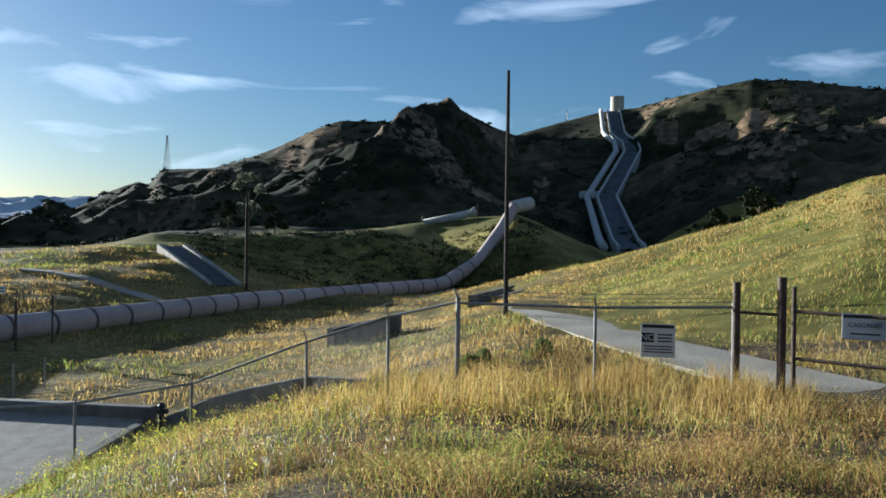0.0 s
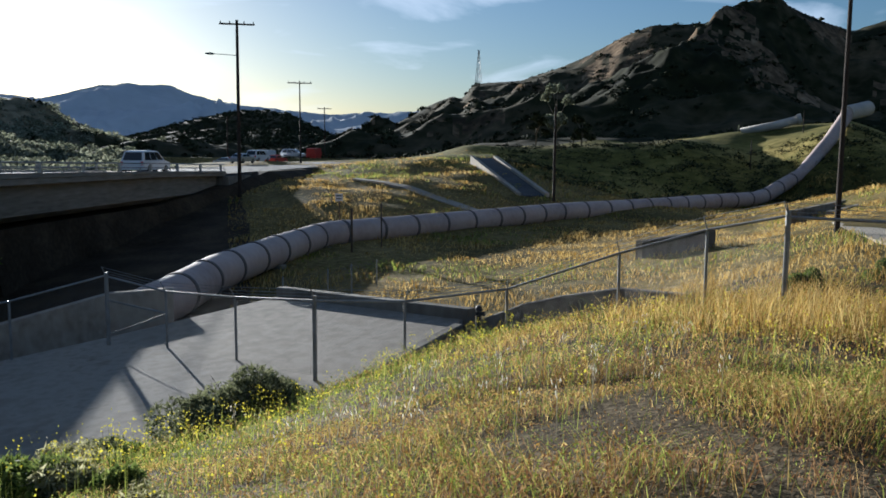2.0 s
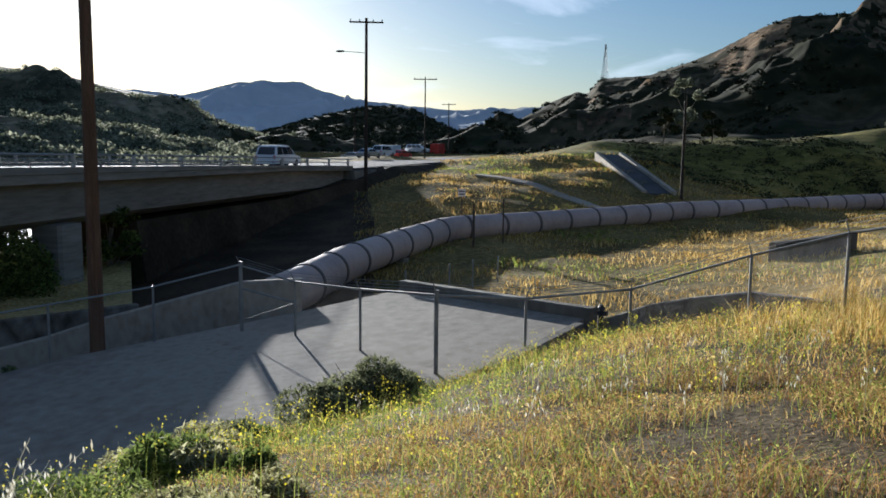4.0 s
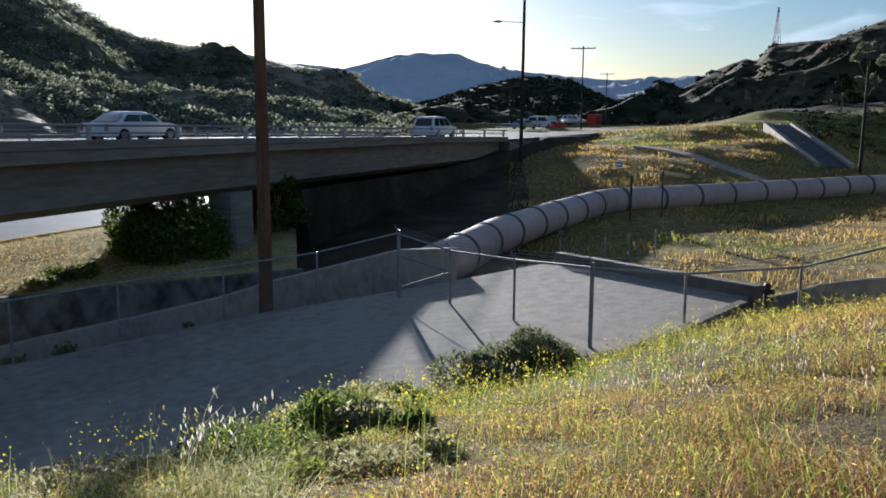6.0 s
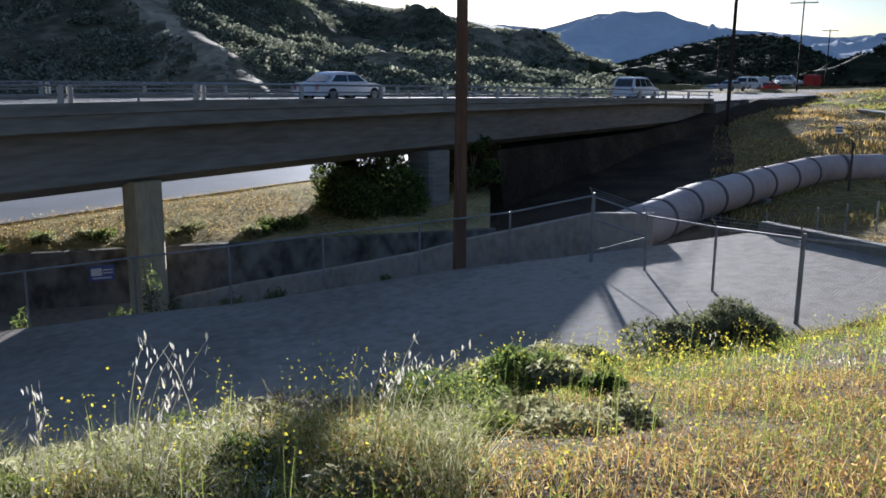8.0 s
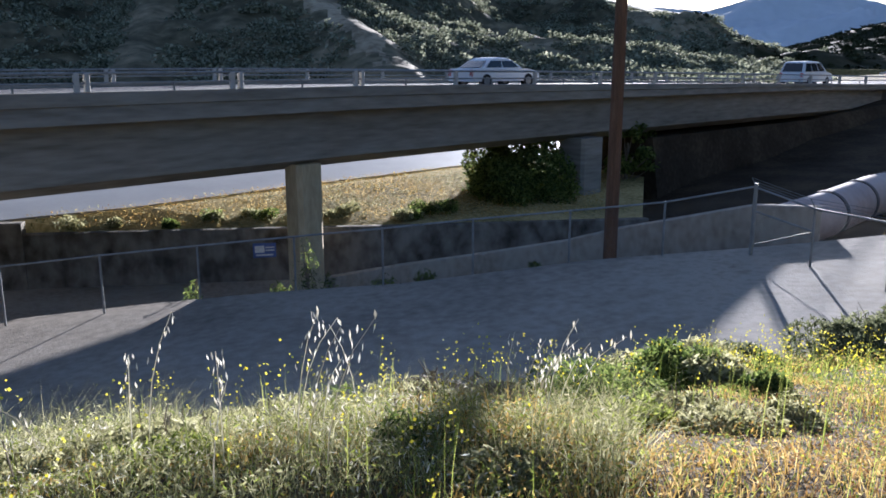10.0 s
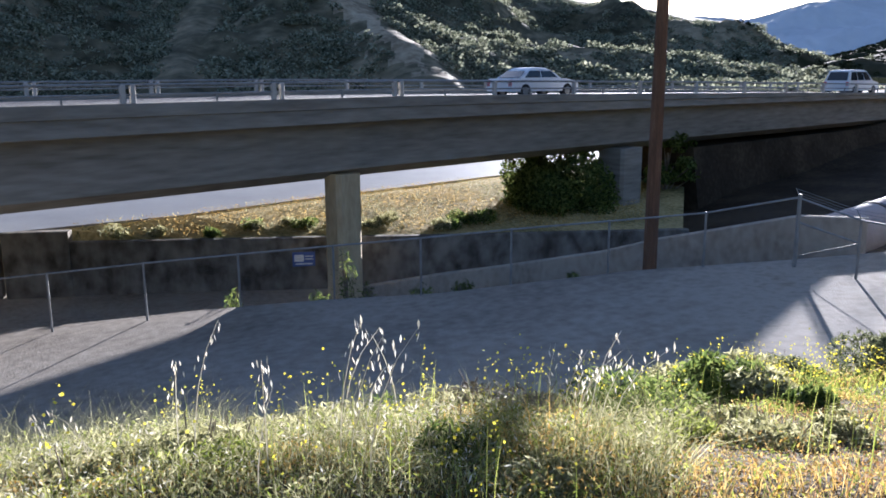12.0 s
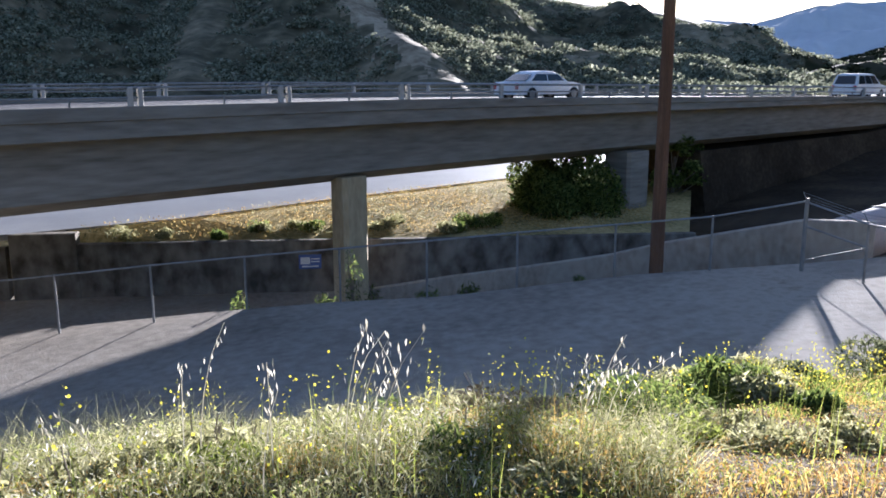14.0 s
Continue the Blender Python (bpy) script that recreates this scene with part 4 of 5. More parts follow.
def fence(name, feet, height=1.83, label="", post_r=0.036, barbs=True, rails=(1.0,), corner=()):
    """A chain-link fence on a line of post feet: posts, rails, mesh in each bay and barbed wire on arms."""
    f = thing(name, feet[0], label=label, category="chain-link fence")
    o = Vector(feet[0])
    pts = [Vector(p) - o for p in feet]
    n = len(pts)
    for i, p in enumerate(pts):
        r = 0.055 if i in corner else post_r
        part("post", beam(bmesh.new(), p - Vector((0, 0, 0.7)), p + Vector((0, 0, height + (0.12 if i in corner else 0.03))), r, None, 10), M_STEEL, f)
        if barbs:
            d = (pts[min(i + 1, n - 1)] - pts[max(i - 1, 0)]).normalized()
            s = Vector((d.y, -d.x, 0)) * 0.18
            part("barb_arm", beam(bmesh.new(), p + Vector((0, 0, height)), p + s + Vector((0, 0, height + 0.3)), 0.015, None, 6), M_STEEL, f)
    for a, b in zip(pts, pts[1:]):
        for k in rails:
            part("rail", beam(bmesh.new(), a + Vector((0, 0, height * k)), b + Vector((0, 0, height * k)), 0.03, None, 8), M_STEEL, f)
        L = math.hypot(b.x - a.x, b.y - a.y)
        v, fc = wire_panel(L, height - 0.05, b.z - a.z)
        ob = raw_mesh("wire_mesh", v, fc, M_WIRE)
        ob.parent = f
        ob.matrix_basis = Matrix.Translation(a + Vector((0, 0, 0.03))) @ Matrix.Rotation(math.atan2(b.y - a.y, b.x - a.x), 4, "Z")
        if barbs:
            d = (b - a).normalized()
            s = Vector((d.y, -d.x, 0)) * 0.18
            for k in (0.35, 0.65, 0.97):
                up = Vector((0, 0, height + 0.3 * k))
                part("barbed_wire", beam(bmesh.new(), a + s * k + up, b + s * k + up, 0.006, None, 4), M_STEEL, f)
    return f


def slab_foot(b, d):
    p = at(b, d)
    return Vector((p.x, p.y, slab_height(p.x, p.y)))


near_feet = [at(47.54, 26.2, -5.53), at(43.95, 24.7, -5.83), at(39.5, 22.3, -5.66), at(34.2, 19.6, -5.33), at(28.0, 20.4, -5.52), at(20.95, 22.0, -5.45), at(13.4, 20.8, -4.28), at(7.8, 19.6, -3.54), at(2.95, 18.5, -3.1)]
near_fence = fence("chain_link_fence", near_feet, label="weathered chain-link fence with barbed wire beside the channel", corner=(0, 3, 8))
part("brace_rail", beam(bmesh.new(), Vector((0, 0, 1.12)), near_feet[1] - near_feet[0] + Vector((0, 0, 1.2)), 0.03, None, 8), M_STEEL, near_fence)
part("brace_rod", beam(bmesh.new(), near_feet[1] - near_feet[0] + Vector((0, 0, 1.2)), Vector((0, 0, 0.1)), 0.012, None, 6), M_STEEL, near_fence)
far_feet = [at(47.6, 26.35, -5.53), at(53.17, 26.5, -6.15), at(59.44, 26.2, -6.47), at(66.12, 25.7, -6.7), at(72.44, 25.4, -6.92), at(78.51, 26.3, -7.29), at(84.93, 27.2, -7.62), at(91.01, 27.6, -7.79), at(96.78, 28.6, -8.07), at(102.5, 30.2, -8.4), at(107.5, 32, -8.7)]
fence("chain_link_fence", far_feet, label="grey chain-link fence along the far channel edge", barbs=False, corner=())
gate_feet = [at(2.95, 18.45, -3.12), at(-6.4, 18.15, -3.14), at(-15.3, 18.3, -3.05)]
fence("gate_fence", gate_feet[:3], label="rusty chain-link fence panel beside the road gate", barbs=True, corner=(0, 2))
fence("field_fence", [at(36.4, 34.0, -6.4), at(33.37, 36, -6.4), at(31.76, 37.5, -6.4), at(30.04, 39, -6.4)], height=1.3, label="old wire fence with rusty posts in the field", barbs=False, rails=())

def lettering(name, words, size, mat, parent, place, turn):
    cu = bpy.data.curves.new(name, "FONT")
    cu.body, cu.size, cu.align_x, cu.align_y, cu.extrude = words, size, "CENTER", "CENTER", 0.002
    tmp = bpy.data.objects.new(name, cu)
    me = bpy.data.meshes.new_from_object(tmp)
    bpy.data.objects.remove(tmp)
    me.materials.append(mat)
    ob = new(name, me)
    ob.parent = parent
    ob.matrix_basis = Matrix.Translation(place) @ Matrix.Rotation(turn, 4, "Z") @ Matrix.Rotation(radians(90), 4, "X")
    return ob


def sign_board(name, bearing, dist, z, w, h, rows, label, head=None, words=None, mat=M_SIGN):
    """A flat enamel sign facing the eye, with printed rows as bars; rows: (x, z, w, h, material) from its centre."""
    s = thing(name, at(bearing, dist, z), bearing, label=label, category="sign")
    part("plate", box(bmesh.new(), (w, 0.012, h), None, 0.004), mat, s)
    for x, zz, ww, hh, m in rows:
        part("print_bar", box(bmesh.new(), (ww, 0.004, hh), Matrix.Translation((x, -0.009, zz))), m, s)
    if words:
        text, size, x, zz, m = words
        lettering("lettering", text, size, m, s, (x, -0.014, zz), 0)
    return s


sign_board("warning_sign", -10.53, 18.1, -1.96, 0.70, 0.70,
           [(0, 0.30, 0.64, 0.07, M_INK), (-0.21, 0.06, 0.26, 0.2, M_INK), (0.14, 0.13, 0.3, 0.03, M_INK), (0.14, 0.06, 0.3, 0.03, M_INK), (0.14, -0.01, 0.3, 0.03, M_INK), (0, -0.12, 0.6, 0.025, M_INK), (0, -0.18, 0.55, 0.025, M_INK), (0, -0.24, 0.6, 0.025, M_INK)],
           "weathered white no-trespassing sign wired to the fence", words=("NO", 0.19, -0.21, 0.06, M_SIGN))
sign_board("place_sign", -22.93, 17.3, -1.42, 0.78, 0.48,
           [(0, 0.19, 0.74, 0.06, M_INK), (0, -0.13, 0.5, 0.03, M_INK), (0, -0.235, 0.78, 0.012, M_INK)],
           "white name sign fixed on the steel gate", words=("CASCADES", 0.115, 0, 0.03, M_INK))
sign_board("channel_sign", 80.45, 35.3, -7.85, 0.95, 0.62, [(-0.2, 0.05, 0.4, 0.3, M_SIGN), (0.22, 0.12, 0.36, 0.05, M_SIGN), (0.22, 0.0, 0.36, 0.05, M_SIGN), (0.0, -0.2, 0.7, 0.06, M_SIGN)], "small blue and white sign on the retaining wall", mat=M_BLUE)
sign_board("road_sign", 40.24, 230, 230 * math.tan(radians(-0.35)), 5.2, 2.2, [(0, 0.3, 3.8, 0.3, M_SIGN), (0, -0.4, 3.2, 0.3, M_SIGN)], "green highway direction sign over the road", mat=M_SIGNGREEN)

# gate: tall hinge post and a pipe-framed leaf
gate = thing("steel_gate", at(-17.18, 17.9, -3.4) + Vector((0.3, -0.07, 0.06)), label="pipe-framed chain-link road gate on a tall post", category="gate")
rel = lambda b, d, z: at(b, d, z) - at(-17.18, 17.9, -3.4)
part("hinge_post", beam(bmesh.new(), (0, 0, -0.5), (0, 0, 2.78), 0.085, None, 14), M_RUST, gate)
part("latch_post", beam(bmesh.new(), rel(-14.46, 18.2, -3.9), rel(-14.46, 18.2, -0.75), 0.075, None, 14), M_RUST, gate)
lo, hi = -3.05, -1.28
part("leaf_stile", beam(bmesh.new(), rel(-17.89, 17.75, lo), rel(-17.89, 17.75, -0.8), 0.045, None, 10), M_RUST, gate)
part("leaf_stile", beam(bmesh.new(), rel(-27.65, 16.8, lo), rel(-27.65, 16.8, -0.9), 0.04, None, 10), M_RUST, gate)
for z in (hi, -2.2, lo):
    part("leaf_rail", beam(bmesh.new(), rel(-17.89, 17.75, z), rel(-27.65, 16.8, z), 0.035, None, 10), M_RUST, gate)
part("link_rail", beam(bmesh.new(), rel(-14.46, 18.2, -1.37), rel(-17.18, 17.9, -1.37), 0.03, None, 10), M_RUST, gate)
a, b = rel(-17.89, 17.75, lo), rel(-27.65, 16.8, lo)
v, fc = wire_panel(math.hypot(b.x - a.x, b.y - a.y), hi - lo, 0.0)
ob = raw_mesh("wire_mesh", v, fc, M_WIRE)
ob.parent = gate
ob.matrix_basis = Matrix.Translation(a) @ Matrix.Rotation(math.atan2(b.y - a.y, b.x - a.x), 4, "Z")

# posts with a notice by the pipe
np_post = thing("notice_post", at(31.76, 52.0, -6.3), label="rusty notice post beside the pipe", category="post")
part("shaft", beam(bmesh.new(), (0, 0, -0.3), (0, 0, 2.75), 0.07, None, 8), M_RUST, np_post)
np_post = thing("notice_post", at(29.74, 54.0, -6.3), label="thin rusty post beside the pipe", category="post")
part("shaft", beam(bmesh.new(), (0, 0, -0.3), (0, 0, 3.0), 0.05, None, 8), M_RUST, np_post)
sg = sign_board("notice_board", 32.61, 58.0, -3.2, 0.5, 0.5, [(0, 0.1, 0.4, 0.08, M_INK), (0, -0.1, 0.4, 0.08, M_INK)], "small pale notice on a post behind the pipe")
part("post", beam(bmesh.new(), (0, 0.05, -3.2), (0, 0.05, 0.25), 0.04, None, 8), M_RUST, sg)

valve = thing("hydrant_valve", at(22.9, 24.1, -5.0), label="small dark iron valve at the wall's end", category="valve")
part("stem", beam(bmesh.new(), (0, 0, -0.2), (0, 0, 0.42), 0.09, 0.08, 12), M_INK, valve)
part("cap", beam(bmesh.new(), (0, 0, 0.4), (0, 0, 0.54), 0.14, 0.05, 12), M_INK, valve)
part("outlet", beam(bmesh.new(), (-0.19, 0, 0.3), (0.19, 0, 0.3), 0.07, None, 10), M_INK, valve)


# ---- plants ----
SLAB = np.array(SLAB_EDGE)


ROAD = np.array([(12.5, 4), (10, 12), (8.0, 18.4), (6.8, 23), (5.4, 28.5), (3.3, 38), (1.9, 46), (1.2, 53)], float)


def near_road(x, y, half):
    best = np.full(len(x), 1e9)
    for a, b in zip(ROAD, ROAD[1:]):
        d = b - a
        t = np.clip(((x - a[0]) * d[0] + (y - a[1]) * d[1]) / (d @ d), 0, 1)
        best = np.minimum(best, np.hypot(x - a[0] - t * d[0], y - a[1] - t * d[1]))
    return best < half


def scatter(n, b0, b1, d0, d1, power=1.0):
    """Points spread over a sector of the ground, off the concrete and the road; power below 1 crowds them near."""
    b = RNG.uniform(b0, b1, n)
    d = (RNG.random(n) * (d1 ** (2 * power) - d0 ** (2 * power)) + d0 ** (2 * power)) ** (0.5 / power)
    x, y = -d * np.sin(np.radians(b)), d * np.cos(np.radians(b))
    z = ground_height(b, d)
    ok = ~near_road(x, y, 1.7) & ~(inside(SLAB, x, y) & (z < slab_height(x, y) + 0.12))
    return np.stack([x, y, z], 1)[ok], b[ok], d[ok]


def blades(name, p, h, w, lean, mat, label, category="grass"):
    """Bent tapering blades, three triangles each, as one sheet of growth."""
    n = len(p)
    a = RNG.uniform(0, 2 * np.pi, n)
    side = np.stack([np.cos(a), np.sin(a), np.zeros(n)], 1) * (w / 2)[:, None]
    la = RNG.uniform(0, 2 * np.pi, n)
    bend = np.stack([np.cos(la), np.sin(la), np.zeros(n)], 1) * (h * lean * RNG.uniform(0.3, 1.4, n))[:, None] + np.array([0.10, -0.03, 0]) * h[:, None]
    up = np.array([0, 0, 1.0])
    base = p - up * 0.04
    mid = p + bend * 0.35 + up * (h * 0.6)[:, None]
    tip = p + bend + up * h[:, None]
    v = np.stack([base - side, base + side, mid - side * 0.7, mid + side * 0.7, tip], 1).reshape(-1, 3)
    k = np.arange(n)[:, None] * 5
    f = np.concatenate([k + np.array([0, 1, 3]), k + np.array([0, 3, 2]), k + np.array([2, 3, 4])], 1).reshape(-1, 3)
    return tagged(raw_mesh(name, v, f, mat), label=label, category=category, kind="stuff")


def specks(name, p, h, size, mat, label, category="weeds", slim=0.35):
    """Small leaves and seed heads strewn through the height of the growth."""
    n = len(p)
    c = p + np.stack([RNG.normal(0, 0.05, n), RNG.normal(0, 0.05, n), h * RNG.uniform(0.05, 1.0, n) ** 0.7], 1)
    u = RNG.normal(size=(n, 3)) + np.array([0, 0, 0.5])
    u /= np.linalg.norm(u, axis=1)[:, None]
    w = np.cross(u, RNG.normal(size=(n, 3)))
    w /= np.linalg.norm(w, axis=1)[:, None]
    s_ = (size * RNG.uniform(0.5, 1.5, n))[:, None]
    v = np.stack([c - u * s_, c + w * s_ * slim, c + u * s_, c - w * s_ * slim], 1).reshape(-1, 3)
    return tagged(raw_mesh(name, v, np.arange(4 * n).reshape(-1, 4), mat), label=label, category=category, kind="stuff")


def cover(p, b, d, tall):
    """What grows where: a green share, a rust-brown share, and the height of the growth."""
    x, y = p[:, 0], p[:, 1]
    clump = fbm(x / 0.9, y / 0.9, 3)
    green = np.interp(b, [-30, 0, 14, 26, 36, 50, 75, 100], [0.28, 0.28, 0.4, 0.58, 0.74, 0.62, 0.55, 0.6]) + (fbm(x / 2.3 + 40, y / 2.3, 3) - 0.5) * 1.3
    green = green * np.where(b < 48, np.interp(d, [3, 7, 11], [0.3, 0.65, 1.0]), 1.0)
    brown = np.interp(d, [3, 8, 16], [0.7, 0.5, 0.2]) * np.interp(b, [-30, 10, 35, 60], [1, 1, 0.5, 0.15]) + (fbm(x / 1.3 + 90, y / 1.3, 2) - 0.5) * 0.8
    h = tall * (0.06 + 2.1 * np.clip(clump - 0.30, 0, 1)) * np.interp(b, [-10, 10, 25, 45, 110], [0.85, 0.8, 0.7, 0.6, 0.42]) * np.interp(d, [3, 9, 14, 20], [0.75, 0.8, 1.05, 1.2])
    bare = (fbm(x / 1.4 + 9, y / 1.4, 3) < np.interp(d, [3, 8, 12], [0.40, 0.36, 0.26])) & (b < 24)
    r = RNG.random(len(b))
    kind = np.where(r < green, 0, np.where(RNG.random(len(b)) < brown, 2, 1))
    drop = bare & (RNG.random(len(b)) < 0.85)
    return kind, h, drop


GROWTH = ((M_GREEN, "green_weeds", "fresh green weeds and grass on the bank"), (M_STRAW, "dry_grass", "golden dry grass on the bank"), (M_BROWN, "brown_weeds", "rusty brown dried weeds on the bank"))


def make_grass():
    for n, m, d0, d1, wscale, leaf in ((52000, 120000, 2.6, 9.5, 0.6, 0.0105), (52000, 130000, 9.0, 27, 1.1, 0.016)):
        p, b, d = scatter(n, -32, 108, d0, d1, 0.75)
        kind, h, drop = cover(p, b, d, 0.5)
        h = h * RNG.uniform(0.5, 1.35, len(p))
        w = 0.006 * wscale * RNG.uniform(0.6, 1.5, len(p)) + 0.0004 * d
        for k, (mat, name, label) in enumerate(GROWTH):
            q = (kind == k) & ~drop
            blades(name, p[q], h[q], w[q], 1.1, mat, label)
        p, b, d = scatter(m, -32, 108, d0, d1, 0.75)
        kind, h, drop = cover(p, b, d, 0.5)
        for k, (mat, name, label) in enumerate(GROWTH):
            q = (kind == k) & ~drop
            specks(name, p[q], h[q], (leaf + 0.0004 * d)[q], mat, label)
    # a dense pale tangle along the edge of the bank
    p, b, d = scatter(42000, 56, 106, 3.3, 6.4, 0.8)
    h = 0.07 + 0.55 * np.clip(fbm(p[:, 0] / 0.7 + 21, p[:, 1] / 0.7, 3) - 0.28, 0, 1)
    r = RNG.random(len(p)) + (fbm(p[:, 0] / 1.1, p[:, 1] / 1.1 + 60, 2) - 0.5) * 0.9
    for mat, q, label in ((M_SAGE, r < 0.45, "pale green weeds tangled on the bank's edge"), (M_GREEN, (r >= 0.45) & (r < 0.8), "fresh green weeds tangled on the bank's edge"), (M_OAT, r >= 0.8, "bleached seed heads tangled on the bank's edge")):
        specks("tangled_weeds", p[q], h[q], np.full(q.sum(), 0.017), mat, label, slim=0.2)
    k = RNG.random(len(p)) < 0.30
    blades("tangled_weeds", p[k], h[k] * RNG.uniform(0.8, 1.5, k.sum()), np.full(k.sum(), 0.0045), 1.0, M_SAGE, "thin pale weed stems on the bank's edge")
    # tall golden stand by the gate
    p, b, d = scatter(8000, -20, 14, 12.5, 20, 1.0)
    k = fbm(p[:, 0] / 1.5 + 3, p[:, 1] / 1.5, 3)
    q = k > 0.42
    blades("tall_dry_grass", p[q], (0.35 + 1.3 * (k[q] - 0.42)) * RNG.uniform(0.7, 1.4, q.sum()), np.full(q.sum(), 0.011), 0.45, M_STRAW, "tall golden grass standing by the gate fence")
    # the valley field
    p, b, d = scatter(90000, -26, 40, 24, 115, 0.6)
    tuft = fbm(p[:, 0] / 2.2, p[:, 1] / 2.2, 3)
    q = tuft > 0.36
    p, d, tuft = p[q], d[q], tuft[q]
    h = (0.05 + 0.75 * np.clip(tuft - 0.36, 0, 1)) * RNG.uniform(0.5, 1.3, len(p))
    g = RNG.random(len(p)) < 0.22 + (fbm(p[:, 0] / 8 + 3, p[:, 1] / 8, 3) - 0.5) * 2.2
    w = 0.010 + 0.0007 * d
    blades("field_grass", p[~g], h[~g], w[~g], 0.7, M_STRAW, "dry yellow grass over the valley field")
    blades("field_grass", p[g], h[g], w[g], 0.7, M_GREEN, "green weeds scattered over the valley field")
    p, b, d = scatter(120000, -26, 40, 24, 125, 0.6)
    tuft = fbm(p[:, 0] / 2.2, p[:, 1] / 2.2, 3)
    g = RNG.random(len(p)) < 0.22 + (fbm(p[:, 0] / 8 + 3, p[:, 1] / 8, 3) - 0.5) * 2.2
    br = RNG.random(len(p)) < 0.25 + (fbm(p[:, 0] / 5 + 33, p[:, 1] / 5, 2) - 0.5) * 1.2
    h = 0.04 + 0.7 * np.clip(tuft - 0.3, 0, 1)
    for mat, q, label in ((M_GREEN, g, "green weeds scattered over the valley field"), (M_STRAW, ~g & ~br, "dry yellow grass over the valley field"), (M_BROWN, ~g & br, "brown dried weeds over the valley field")):
        specks("field_weeds", p[q], h[q], (0.012 + 0.00036 * d)[q], mat, label, slim=0.22)
    # verge beyond the lower wall
    p, b, d = scatter(60000, 57, 95, 36, 56, 1.0)
    lo_, hi_ = np.interp(b, [54.5, 66.6, 71, 79, 88, 96], [39.6, 37.0, 36.5, 36.3, 37.0, 38.5]), np.interp(b, [54.5, 66.6, 71, 79, 88, 96], [57, 52, 49.2, 44.3, 40.2, 39.0])
    t = (d - lo_) / (hi_ - lo_)
    p[:, 2] = -7.2 + 0.64 * t
    q = (t > 0.05) & (t < 0.98)
    p = p[q]
    half = RNG.random(len(p)) < 0.55 + (fbm(p[:, 0] / 3, p[:, 1] / 3, 2) - 0.5) * 1.6
    specks("verge_grass", p[half], np.full(half.sum(), 0.3), np.full(half.sum(), 0.04), M_STRAW, "dry grass on the verge above the retaining wall")
    specks("verge_grass", p[~half], np.full((~half).sum(), 0.35), np.full((~half).sum(), 0.04), M_SAGE, "grey-green weeds on the verge above the retaining wall")


make_grass()


def leaf_cloud(n, radii, leaf, lumps=7, seed=0, slim=0.42):
    """Leaf quads gathered in lumps about an uneven crown; returns vertices and faces."""
    r = np.random.default_rng(seed)
    c = r.normal(size=(lumps, 3))
    c /= np.linalg.norm(c, axis=1)[:, None]
    c *= r.uniform(0.25, 0.75, (lumps, 1))
    c[:, 2] = np.abs(c[:, 2]) * 0.9
    size = r.uniform(0.32, 0.6, lumps)
    k = r.integers(0, lumps, n)
    q = r.normal(size=(n, 3))
    q /= np.linalg.norm(q, axis=1)[:, None]
    q = c[k] + q * (size[k] * r.uniform(0.55, 1.0, n) ** 0.6)[:, None]
    q[:, 2] = np.where(q[:, 2] < -0.1, -q[:, 2] * 0.5, q[:, 2])
    q = q * np.array(radii)
    u = r.normal(size=(n, 3))
    u /= np.linalg.norm(u, axis=1)[:, None]
    w = np.cross(u, r.normal(size=(n, 3)))
    w /= np.linalg.norm(w, axis=1)[:, None]
    s = leaf * r.uniform(0.5, 1.4, n)[:, None]
    v = np.stack([q - u * s, q + w * s * slim, q + u * s, q - w * s * slim], 1).reshape(-1, 3)
    return v, np.arange(4 * n).reshape(-1, 4)


def shrub(name, place, radii, n, leaf, mat, label, category="shrub", seed=0, stems=7, group=""):
    ob = thing(name, place, label=label, category=category, group=group)
    v, f = leaf_cloud(n, radii, leaf * 1.3, 10, seed, 0.22)
    crown = raw_mesh("foliage", v, f, mat)
    crown.parent = ob
    r = random.Random(seed)
    bm = bmesh.new()
    for _ in range(stems):
        a, k = r.uniform(0, 6.28), r.uniform(0.3, 0.8)
        beam(bm, (0, 0, -0.15), (radii[0] * k * math.cos(a), radii[1] * k * math.sin(a), radii[2] * r.uniform(0.5, 1.0)), max(0.006, radii[2] * 0.02), 0.004, 5)
    part("branchwork", bm, M_TWIG, ob)
    return ob


def on_ground(b, d, dz=0.0):
    return at(b, d, float(ground_height(b, d)) + dz)


r_ = random.Random(31)
WEEDS = []
for k in range(46):
    b_ = r_.uniform(44, 104)
    d_ = r_.uniform(3.6, 6.2) if b_ > 62 else r_.uniform(5.0, 11.5)
    WEEDS.append((b_, d_, r_.uniform(0.2, 0.42), r_.uniform(0.16, 0.3), (M_SAGE, M_SAGE, M_GREEN, M_LEAF)[k % 4], "pale green weed clump on the bank"))
